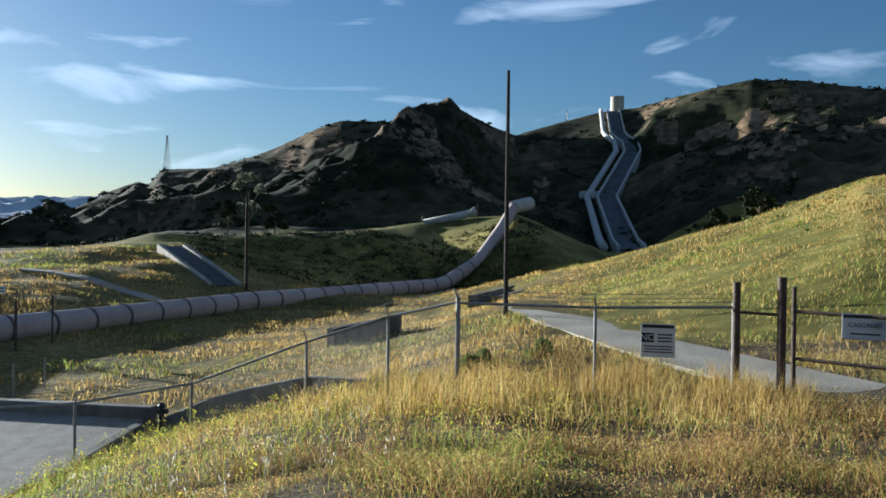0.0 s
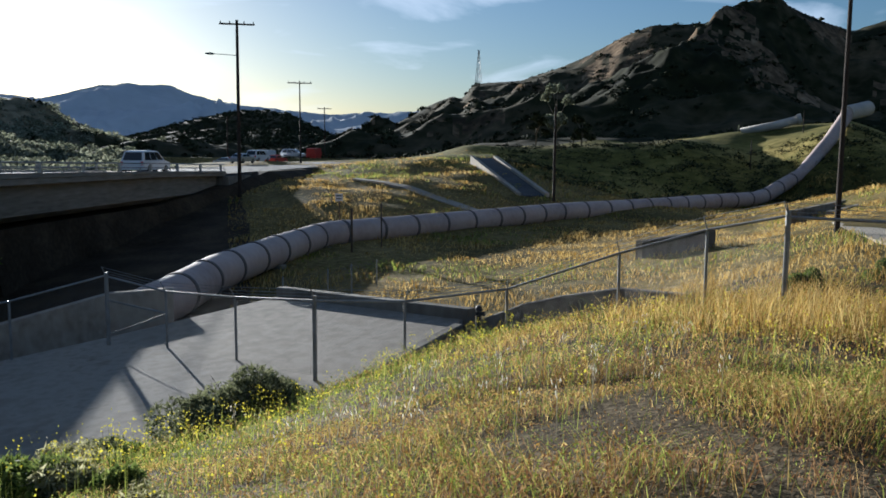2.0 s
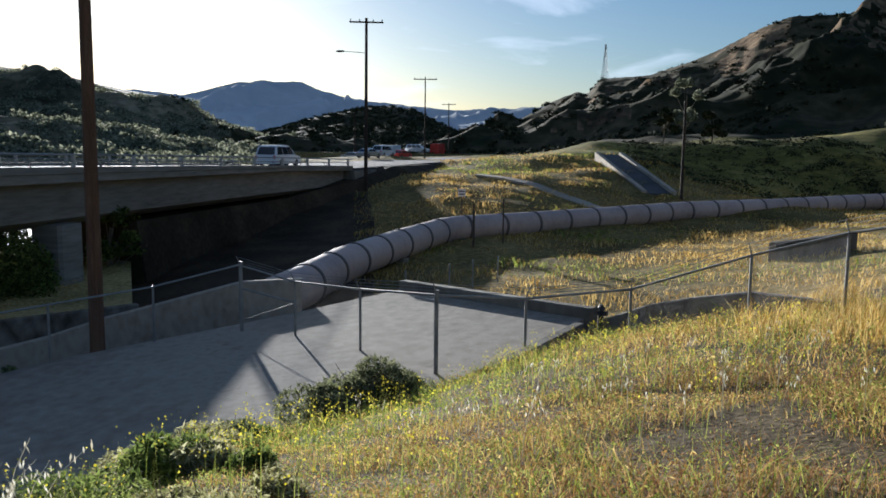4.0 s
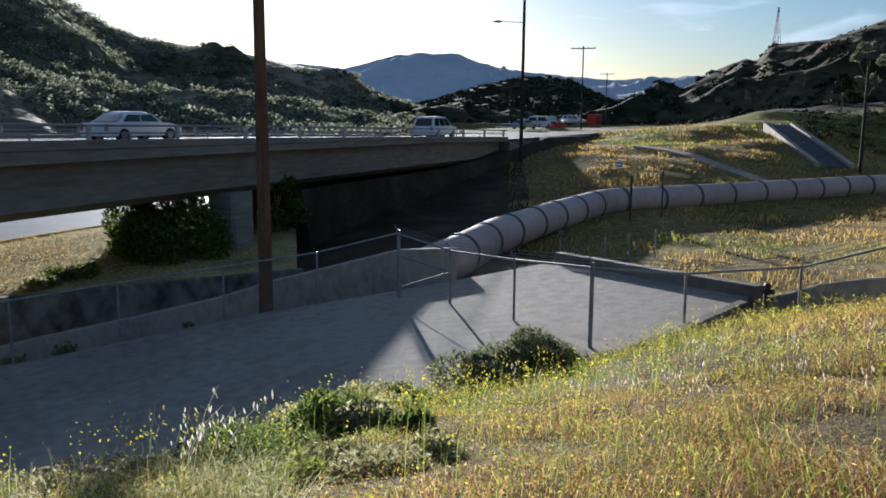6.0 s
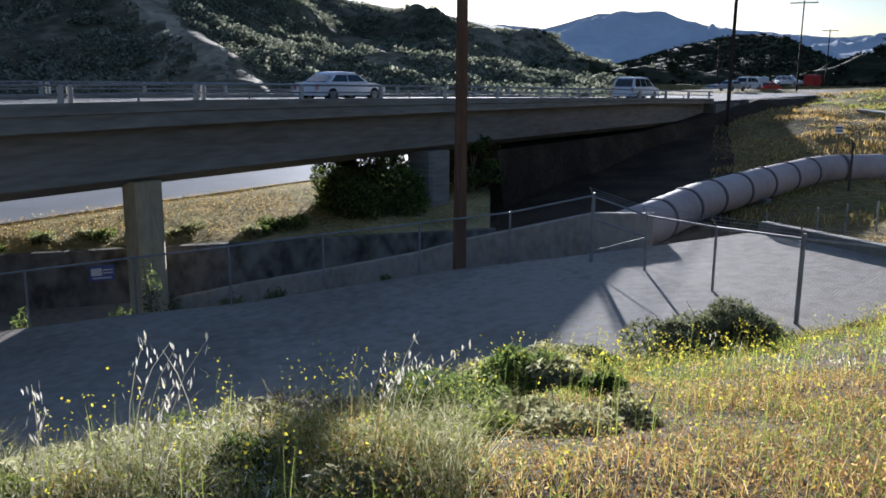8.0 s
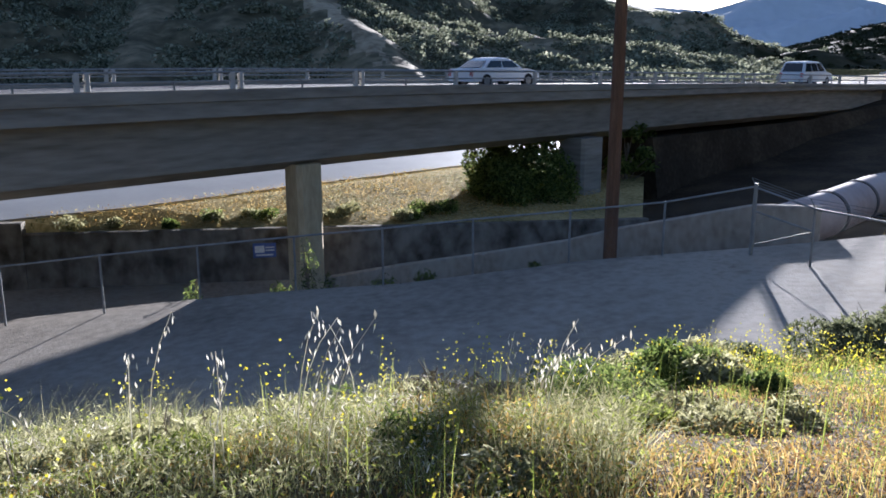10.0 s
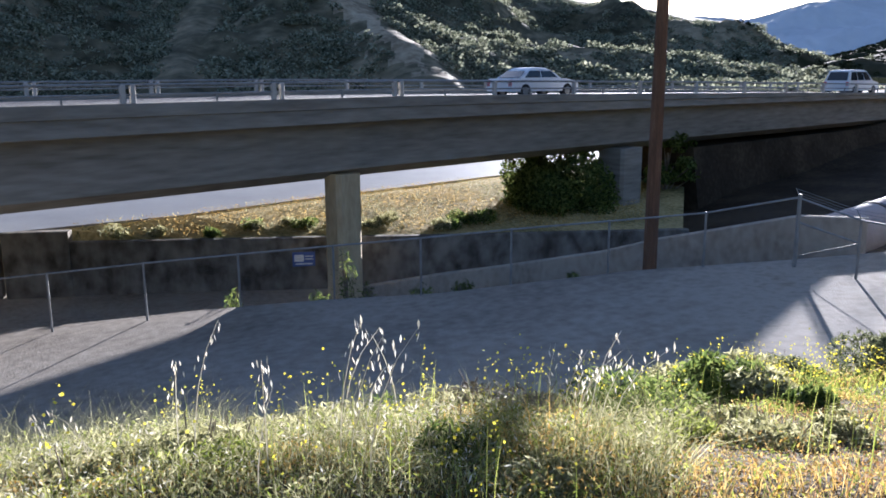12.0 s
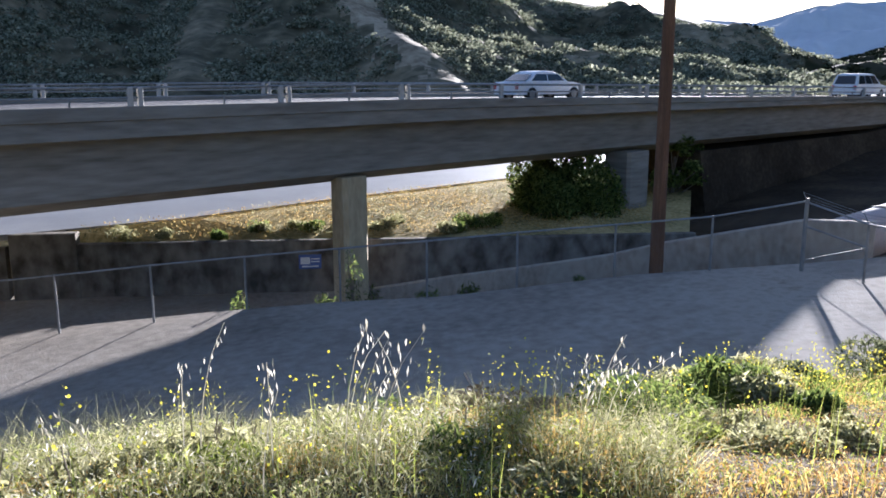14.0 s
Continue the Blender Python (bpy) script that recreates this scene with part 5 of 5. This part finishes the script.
for k, (b, d, r, h, mat, label) in enumerate(WEEDS + [
        (41.6, 15.0, 0.95, 0.8, M_BUSH, "dense grey-green sage bush beside the fence post"), (40.2, 15.3, 1.05, 1.05, M_BUSH, "dense grey-green sage bush beside the fence post"), (38.7, 15.5, 1.05, 1.0, M_BUSH, "dense grey-green sage bush beside the fence post"), (37.0, 15.9, 0.95, 0.8, M_BUSH, "dense grey-green sage bush beside the fence post"),
        (50.4, 13.2, 0.85, 0.85, M_SAGE, "soft grey-green sagebrush at the bank's edge"), (48.2, 13.8, 0.7, 0.7, M_BUSH, "soft grey-green sagebrush at the bank's edge"), (55.6, 12.0, 0.85, 0.85, M_SAGE, "soft grey-green sagebrush at the bank's edge"),
        (53.2, 12.6, 0.6, 0.6, M_BUSH, "soft grey-green sagebrush at the bank's edge"), (60.5, 11.2, 0.8, 0.78, M_SAGE, "soft grey-green sagebrush at the bank's edge"), (65.0, 10.0, 0.7, 0.65, M_BUSH, "soft grey-green sagebrush at the bank's edge"),
        (67.5, 5.6, 0.7, 0.42, M_TWIG, "grey twiggy half-dry bush on the bank"), (72.0, 5.4, 0.65, 0.32, M_SAGE, "grey-green low bush on the bank"),
        (60.0, 6.0, 0.75, 0.5, M_LEAF, "leafy green weed bush on the bank"), (57.0, 6.6, 0.5, 0.42, M_LEAF, "leafy green weed bush on the bank"),
        (79.0, 5.3, 0.6, 0.26, M_SAGE, "pale green weed clump on the bank"), (87.0, 5.2, 0.65, 0.26, M_SAGE, "pale green weed clump on the bank"),
        (95.0, 5.3, 0.6, 0.26, M_SAGE, "pale green weed clump on the bank"), (46.0, 13.5, 0.5, 0.4, M_LEAF, "leafy green weed bush on the bank"),
        (52.0, 8.0, 0.55, 0.42, M_LEAF, "leafy green weed bush on the bank"), (1.8, 24.0, 0.6, 0.75, M_LEAF, "bright green weed behind the gate fence"), (-2.4, 26.0, 0.6, 0.6, M_LEAF, "bright green weed behind the gate fence")]):
    shrub("bush", on_ground(b, d, -0.05), (r, r, h), int((1400 + 5200 * r) * (1.8 if d > 9 else 1.0)), 0.024 if d < 7 else 0.05, mat, label, seed=20 + k, group="bushes on the bank")


def make_mustard():
    """Thin stems crowned with small yellow flowers."""
    p1, b1, d1 = scatter(1100, 28, 104, 2.8, 13, 0.7)
    p2, b2, d2 = scatter(500, -5, 30, 5, 17, 0.8)
    p, d = np.concatenate([p1, p2]), np.concatenate([d1, d2])
    keep = fbm(p[:, 0] / 1.7 + 70, p[:, 1] / 1.7, 2) > 0.44
    p, d = p[keep], d[keep]
    n = len(p)
    h = RNG.uniform(0.3, 0.6, n)
    blades("mustard_stems", p, h, np.full(n, 0.003) + 0.0003 * d, 0.05, M_GREEN, "thin green mustard stems", "wildflower")
    k = 5
    c = np.repeat(p + np.array([0.10, -0.03, 1.0]) * h[:, None], k, 0) + RNG.normal(size=(n * k, 3)) * np.array([0.03, 0.03, 0.04])
    m = len(c)
    s = (0.0055 + 0.0005 * np.repeat(d, k))[:, None] * RNG.uniform(0.6, 1.3, (m, 1))
    u = RNG.normal(size=(m, 3))
    u /= np.linalg.norm(u, axis=1)[:, None]
    w = np.cross(u, RNG.normal(size=(m, 3)))
    w /= np.linalg.norm(w, axis=1)[:, None]
    v = np.stack([c - u * s, c + w * s, c + u * s, c - w * s], 1).reshape(-1, 3)
    tagged(raw_mesh("mustard_flowers", v, np.arange(4 * m).reshape(-1, 4), M_YELLOW), label="small bright yellow mustard flowers", category="wildflower", kind="stuff")


make_mustard()


def make_oats():
    """Bleached wild oat stalks that nod over the bank's edge, with hanging spikelets."""
    r = random.Random(5)
    sv, sf, hv, hf = [], [], [], []
    spots = [(r.choice((74, 79, 79.5, 86, 90, 97)) + r.gauss(0, 1.6), r.uniform(3.5, 4.6), r.uniform(0.5, 1.0)) for _ in range(13)] + [(63.5 + r.gauss(0, 2.0), r.uniform(3.8, 5.2), r.uniform(0.55, 0.85)) for _ in range(9)]
    spots += [(r.uniform(5, 40), r.uniform(5, 12), r.uniform(0.35, 0.6)) for _ in range(36)]
    for b, d, h in spots:
        o = on_ground(b, d)
        lean = Vector((r.uniform(-0.1, 0.45), r.uniform(-0.35, 0.25), 0))
        pts = [o + lean * (t * t) * h + Vector((0, 0, h * (t - 0.12 * t * t * t))) for t in (0, 0.25, 0.5, 0.75, 1.0)]
        for i, q in enumerate(pts):
            w = 0.0028 * (1.15 - i / 5) + 0.0002 * d
            k = len(sv)
            sv += [q + Vector((w, 0, 0)), q + Vector((-w * 0.5, w * 0.87, 0)), q + Vector((-w * 0.5, -w * 0.87, 0))]
            if i:
                for a, c in ((0, 1), (1, 2), (2, 0)):
                    sf.append((k - 3 + a, k - 3 + c, k + c, k + a))
        for _ in range(r.randint(8, 14)):
            t = r.uniform(0.55, 1.0)
            q = o + lean * (t * t) * h + Vector((r.uniform(-0.035, 0.05), r.uniform(-0.04, 0.04), h * (t - 0.12 * t ** 3)))
            ax = Vector((r.uniform(-0.3, 0.5), r.uniform(-0.4, 0.4), -1)).normalized() * r.uniform(0.017, 0.028)
            sd = Vector((r.uniform(-1, 1), r.uniform(-1, 1), 0)).normalized() * 0.005
            k = len(hv)
            hv += [q - ax, q + sd, q + ax, q - sd]
            hf.append((k, k + 1, k + 2, k + 3))
    tagged(raw_mesh("oat_stalks", [tuple(v) for v in sv], sf, M_OAT), label="thin dry wild oat stalks", category="wild oats", kind="stuff")
    tagged(raw_mesh("oat_heads", [tuple(v) for v in hv], hf, M_OAT), label="bleached white wild oat seed heads", category="wild oats", kind="stuff")


make_oats()


def make_chaparral(name, spots, sizes, label, mat=None, leaves=60):
    """Rounded hill shrubs, each a tuft of leaf sprays, as one growth."""
    temps = [leaf_cloud(leaves, (1.0, 1.0, 0.8), 0.30 if leaves < 60 else 0.125, 5, 500 + k, 0.5) for k in range(8)]
    vs, fs, base = [], [], 0
    for p, s in zip(spots, sizes):
        v, f = temps[int(RNG.integers(8))]
        a = RNG.uniform(0, 6.28)
        ca, sa = math.cos(a), math.sin(a)
        q = v * (s * np.array([RNG.uniform(0.8, 1.3), RNG.uniform(0.8, 1.3), RNG.uniform(0.7, 1.05)]))
        q = np.stack([q[:, 0] * ca - q[:, 1] * sa, q[:, 0] * sa + q[:, 1] * ca, q[:, 2]], 1) + p
        vs.append(q)
        fs.append(f + base)
        base += len(v)
    return tagged(raw_mesh(name, np.concatenate(vs), np.concatenate(fs), mat or M_CHAP), label=label, category="shrubs", kind="stuff")


def hill_spots(n, b0, b1, d0, d1, low, grain):
    b, d = RNG.uniform(b0, b1, n), RNG.uniform(d0, d1, n)
    x, y = -d * np.sin(np.radians(b)), d * np.cos(np.radians(b))
    keep = (fbm(x / grain + 11, y / grain, 3) > low) & (spur_field(x, y)[1] > 3.5)
    b, d = b[keep], d[keep]
    return np.stack([x[keep], y[keep], ground_height(b, d) - 0.3], 1), d


# western growth takes the lit leaf colour, eastern and far growth the shaded one
p, d = hill_spots(8600, 48, 106, 118, 350, 0.43, 24)
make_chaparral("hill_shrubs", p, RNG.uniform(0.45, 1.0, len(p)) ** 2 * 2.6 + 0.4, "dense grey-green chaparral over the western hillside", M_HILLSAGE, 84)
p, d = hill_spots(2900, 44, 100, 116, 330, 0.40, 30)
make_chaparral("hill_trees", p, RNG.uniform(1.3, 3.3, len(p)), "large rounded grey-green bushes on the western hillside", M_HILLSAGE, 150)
p, d = hill_spots(4800, -30, 31, 170, 415, 0.45, 20)
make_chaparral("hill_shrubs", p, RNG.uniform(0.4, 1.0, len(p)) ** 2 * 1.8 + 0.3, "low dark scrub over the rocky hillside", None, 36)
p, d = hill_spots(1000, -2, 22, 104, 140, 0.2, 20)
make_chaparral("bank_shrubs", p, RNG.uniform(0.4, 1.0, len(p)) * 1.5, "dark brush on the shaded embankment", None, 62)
p, d = hill_spots(420, -24, -8, 45, 130, 0.5, 12)
make_chaparral("slope_shrubs", p, RNG.uniform(0.3, 1.0, len(p)) ** 2 * 1.0 + 0.15, "low green bushes on the grassy slope", M_LEAF, 80)
p, d = hill_spots(1400, 26, 52, 170, 600, 0.4, 30)
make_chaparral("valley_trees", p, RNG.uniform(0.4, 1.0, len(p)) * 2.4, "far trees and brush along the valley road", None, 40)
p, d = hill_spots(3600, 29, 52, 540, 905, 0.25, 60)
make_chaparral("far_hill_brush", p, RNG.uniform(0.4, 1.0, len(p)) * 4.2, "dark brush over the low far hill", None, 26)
p, d = hill_spots(160, 30, 42, 62, 96, 0.45, 9)
make_chaparral("field_shrubs", p, RNG.uniform(0.3, 1.0, len(p)) * 0.8, "low dark bushes along the pipe and embankment", None, 60)


def tree(place, height, spread, n, leaf, mat, label, seed, trunk=0.18, category="tree", low=0.25):
    """A tapered trunk with limbs, and a loose crown of leaf clumps."""
    r = random.Random(seed)
    ob = thing("tree", place, label=label, category=category, group="trees")
    bm = bmesh.new()
    beam(bm, (0, 0, -0.5), (0.1, 0, height * 0.75), trunk, trunk * 0.35, 9)
    part("trunk", bm, M_TWIG, ob)
    vs, fs, base = [], [], 0
    bl = bmesh.new()
    for k in range(9):
        a, t = r.uniform(0, 6.28), r.uniform(low, 0.95)
        e = Vector((spread * r.uniform(0.25, 0.8) * math.cos(a), spread * r.uniform(0.25, 0.8) * math.sin(a), height * t))
        beam(bl, (0, 0, height * t * 0.6), e, trunk * 0.35, trunk * 0.1, 5)
        v, f = leaf_cloud(n // 9, (spread * 0.45, spread * 0.45, max(height * 0.16, spread * 0.36)), leaf, 4, seed * 31 + k)
        vs.append(v + np.array(e))
        fs.append(f + base)
        base += len(v)
    part("limbs", bl, M_TWIG, ob)
    crown = raw_mesh("crown", np.concatenate(vs), np.concatenate(fs), mat)
    crown.parent = ob
    return ob


big = thing("tree", at(63.2, 44.5, -7.3), label="bushy green tree growing under the bridge", category="tree", group="trees")
part("trunk", beam(bmesh.new(), (0, 0, -1.0), (0.2, 0, 2.0), 0.22, 0.08, 9), M_TWIG, big)
crown = raw_mesh("crown", *leaf_cloud(30000, (4.5, 3.4, 3.9), 0.12, 15, 79), M_LEAF)
crown.parent = big
tree(at(55.73, 50.0, -8.6), 5.2, 2.2, 2500, 0.16, M_LEAF, "small green tree behind the bridge pier", 4, low=0.4)
tree(at(18.0, 150, 0.6), 11.0, 2.8, 2600, 0.32, M_HILLSAGE, "tall thin dark eucalyptus on the embankment", 5)
tree(at(19.32, 152, 0.6), 6.5, 2.6, 1800, 0.35, M_CHAP, "dark tree on the embankment", 6)
tree(at(16.28, 148, 0.6), 5.5, 2.6, 1800, 0.35, M_CHAP, "dark tree on the embankment", 7)
tree(on_ground(-15.87, 112), 4.6, 3.2, 2600, 0.3, M_CHAP, "dark round tree on the grassy slope", 8)
tree(on_ground(-13.55, 118), 3.6, 2.8, 2000, 0.3, M_CHAP, "dark round tree on the grassy slope", 9)
r_ = random.Random(12)
for k in range(20):
    b = r_.uniform(67, 95)
    d = float(np.interp(b, [66, 79, 88, 96], [37.4, 36.7, 37.3, 38.7])) + r_.uniform(0.0, 2.2) * (1 if b < 86 else 0.4)
    s = r_.uniform(0.35, 0.85)
    shrub("verge_bush", at(b, d, -7.0), (s, s, s * 0.8), 500, 0.1, M_SAGE if k % 3 else M_LEAF, "dry grey-green bush above the retaining wall", seed=90 + k, stems=4, group="bushes above the retaining wall")
# creeper on the near pier and at the foot of the next one
for k, (b, d, z, rr, hh) in enumerate([(77.6, 31.3, -8.6, 0.55, 2.3), (76.2, 31.2, -8.9, 0.4, 1.2), (58.2, 42.3, -9.6, 0.9, 2.6), (79.5, 28.6, -8.0, 0.5, 0.5), (72.5, 27.8, -7.6, 0.6, 0.4), (69.5, 27.4, -7.3, 0.5, 0.35), (85.3, 28.3, -8.0, 0.45, 0.9), (61.8, 27.2, -6.9, 0.35, 0.4)]):
    shrub("creeper", at(b, d, z), (rr, rr, hh), 260, 0.075, M_LEAF, "thin leafy creeper clinging to the concrete", category="creeper", seed=140 + k, stems=5)


# ---- vehicles and far buildings ----
def vehicle(place, turn, kind, paint, label, name="car"):
    """A road vehicle along x: body with a lofted roof, glass, lamps, four wheels."""
    car = thing(name, place, turn, label=label, category="car", group="vehicles on the bridge road")
    L, W, H, belt = {"van": (4.9, 1.9, 1.75, 0.95), "suv": (4.8, 1.9, 1.8, 1.0), "sedan": (4.6, 1.78, 1.42, 0.9), "truck": (6.5, 2.2, 2.7, 1.2)}[kind]
    w = W / 2
    out = [(-L / 2, 0.32), (L / 2, 0.32), (L / 2, 0.62), (L / 2 - 0.08, belt - 0.14), (L / 2 - 0.9, belt), (-L / 2 + 0.12, belt), (-L / 2, belt - 0.16)]
    bm = bmesh.new()
    loft(bm, [[(x, y, z + (0 if abs(y) < w else 0.0)) for x, z in [(x * s, z) for x, z in out]] for y, s in ((-w, 0.965), (-w + 0.08, 1.0), (w - 0.08, 1.0), (w, 0.965))])
    part("body", bm, paint, car)
    x_r, x_f, t_r, t_f = {"sedan": (-L / 2 + 0.55, L / 2 - 1.2, -L / 2 + 1.35, L / 2 - 2.0), "truck": (-L / 2 + 0.1, L / 2 - 0.5, -L / 2 + 0.15, L / 2 - 0.8)}.get(kind, (-L / 2 + 0.08, L / 2 - 0.95, -L / 2 + 0.5, L / 2 - 1.95))
    mid = (t_r + t_f) / 2
    roof = [(x_r, belt - 0.02), (x_f, belt - 0.02), (t_f + 0.12, H - 0.09), (t_f - 0.12, H - 0.03), (mid, H), (t_r + 0.15, H - 0.03), (t_r - 0.05, H - 0.12)]
    taper = lambda z: 1 - 0.17 * (z - belt) / (H - belt)
    bm = bmesh.new()
    loft(bm, [[(x, y * taper(z), z - (0.04 if abs(y) > w - 0.1 and z > H - 0.1 else 0)) for x, z in roof] for y in (-w + 0.06, -w + 0.22, w - 0.22, w - 0.06)])
    part("cabin", bm, paint, car)

    def pane(name, pts):
        b_ = bmesh.new()
        b_.faces.new([b_.verts.new(p) for p in pts])
        r_ = bmesh.ops.extrude_face_region(b_, geom=b_.faces[:])
        c_ = Vector(pts[0]) * 0.25 + Vector(pts[1]) * 0.25 + Vector(pts[2]) * 0.25 + Vector(pts[3]) * 0.25
        n_ = (Vector(pts[1]) - Vector(pts[0])).cross(Vector(pts[2]) - Vector(pts[0])).normalized()
        if n_.dot(c_ - Vector((mid, 0, belt))) < 0:
            n_ = -n_
        bmesh.ops.translate(b_, vec=n_ * 0.012, verts=b_.verts[:4])
        bmesh.ops.recalc_face_normals(b_, faces=b_.faces)
        part(name, b_, M_GLASSY, car, "dark tinted window")

    lo, hi = belt + 0.05, H - 0.16
    slope_f = lambda z: x_f + (t_f - x_f) * (z - belt) / (H - belt)
    slope_r = lambda z: x_r + (t_r - x_r) * (z - belt) / (H - belt)
    if kind != "truck":
        for y in (-1, 1):
            yy = lambda z: y * ((w - 0.06) * taper(z) + 0.004)
            cuts = [0.06, 0.36, 0.66, 0.95] if kind != "sedan" else [0.08, 0.5, 0.93]
            for c0, c1 in zip(cuts, cuts[1:]):
                xs = lambda c, z: slope_r(z) + (slope_f(z) - slope_r(z)) * c
                pane("side_window", [(xs(c0 + 0.015, lo), yy(lo), lo), (xs(c1 - 0.015, lo), yy(lo), lo), (xs(c1 - 0.015, hi), yy(hi), hi), (xs(c0 + 0.015, hi), yy(hi), hi)])
    pane("windscreen", [(slope_f(lo), -w * 0.8, lo), (slope_f(lo), w * 0.8, lo), (slope_f(hi), w * 0.68, hi), (slope_f(hi), -w * 0.68, hi)])
    if kind != "truck":
        pane("rear_window", [(slope_r(lo), -w * 0.78, lo), (slope_r(lo), w * 0.78, lo), (slope_r(hi), w * 0.68, hi), (slope_r(hi), -w * 0.68, hi)])
    for sx in (-1, 1):
        for sy in (-1, 1):
            bm = bmesh.new()
            bmesh.ops.create_cone(bm, cap_ends=True, segments=18, radius1=0.33, radius2=0.33, depth=0.22, matrix=Matrix.Translation((sx * L * 0.31, sy * (w - 0.1), 0.33)) @ Matrix.Rotation(radians(90), 4, "X"))
            wheel = part("wheel", bm, M_BLACK, car)
            bm = bmesh.new()
            bmesh.ops.create_cone(bm, cap_ends=True, segments=14, radius1=0.19, radius2=0.19, depth=0.24, matrix=Matrix.Translation((sx * L * 0.31, sy * (w - 0.1), 0.33)) @ Matrix.Rotation(radians(90), 4, "X"))
            part("rim", bm, M_STEEL, wheel)
    for sy in (-1, 1):
        part("tail_lamp", box(bmesh.new(), (0.06, 0.2, 0.3), Matrix.Translation((-L / 2 + 0.03, sy * (w - 0.16), belt - 0.2)), 0.01), M_LAMP, car)
        part("headlamp", box(bmesh.new(), (0.08, 0.32, 0.14), Matrix.Translation((L / 2 - 0.04, sy * (w - 0.25), belt - 0.3)), 0.02), M_SIGN, car)
    return car


def bridge_car(bearing, lane, kind, paint, label, forward=True):
    s = 27 * math.tan(radians(110 - bearing))
    vehicle(on_bridge(s, lane, deck_z(s) - 0.2), 110 if forward else -70, kind, paint, label)


bridge_car(62.4, 2.2, "sedan", M_WHITE, "white sedan driving on the bridge")
bridge_car(43.2, 2.4, "suv", M_WHITE, "white sport utility vehicle driving on the bridge")
bridge_car(40.4, 7.5, "sedan", M_SILVER, "silver sedan on the far lane of the bridge", False)
for b, d, kind, paint, turn, label in ((39.0, 122, "sedan", M_SILVER, 100, "small silver car far along the highway"), (38.0, 135, "suv", M_WHITE, 100, "small white van far along the highway"), (36.8, 140, "sedan", M_RED, 100, "small red car far along the highway"),
                                       (34.3, 190, "truck", M_RED, 110, "red truck parked beside the highway"), (37.4, 165, "truck", M_WHITE, 110, "white truck far along the highway"), (40.0, 150, "sedan", M_SILVER, 20, "small silver car far along the highway"), (35.7, 170, "suv", M_SILVER, 20, "small grey van far along the highway")):
    vehicle(on_ground(b, d, 0.25), turn, kind, paint, label)


def make_far_building(b, d, w, h, deep, turn, label):
    ob = thing("building", on_ground(b, d, -0.5), turn, label=label, category="building", group="far roadside buildings")
    part("wall", box(bmesh.new(), (w, deep, h), Matrix.Translation((0, 0, h / 2)), 0.1), M_SIGN, ob)
    part("roof", box(bmesh.new(), (w + 0.8, deep + 0.8, 0.5), Matrix.Translation((0, 0, h + 0.25)), 0.1), M_PALE, ob)
    n = int(w / 4)
    for row in range(max(1, int(h / 3.4))):
        for k in range(n):
            part("window", box(bmesh.new(), (2.0, 0.12, 1.5), Matrix.Translation((-w / 2 + (k + 0.5) * w / n, -deep / 2 - 0.03, 1.8 + row * 3.2))), M_GLASSY, ob)


make_far_building(44.6, 470, 22, 5.5, 12, 40, "white two-storey roadside building far down the valley")
make_far_building(42.9, 455, 12, 5, 10, 40, "white roadside building far down the valley")
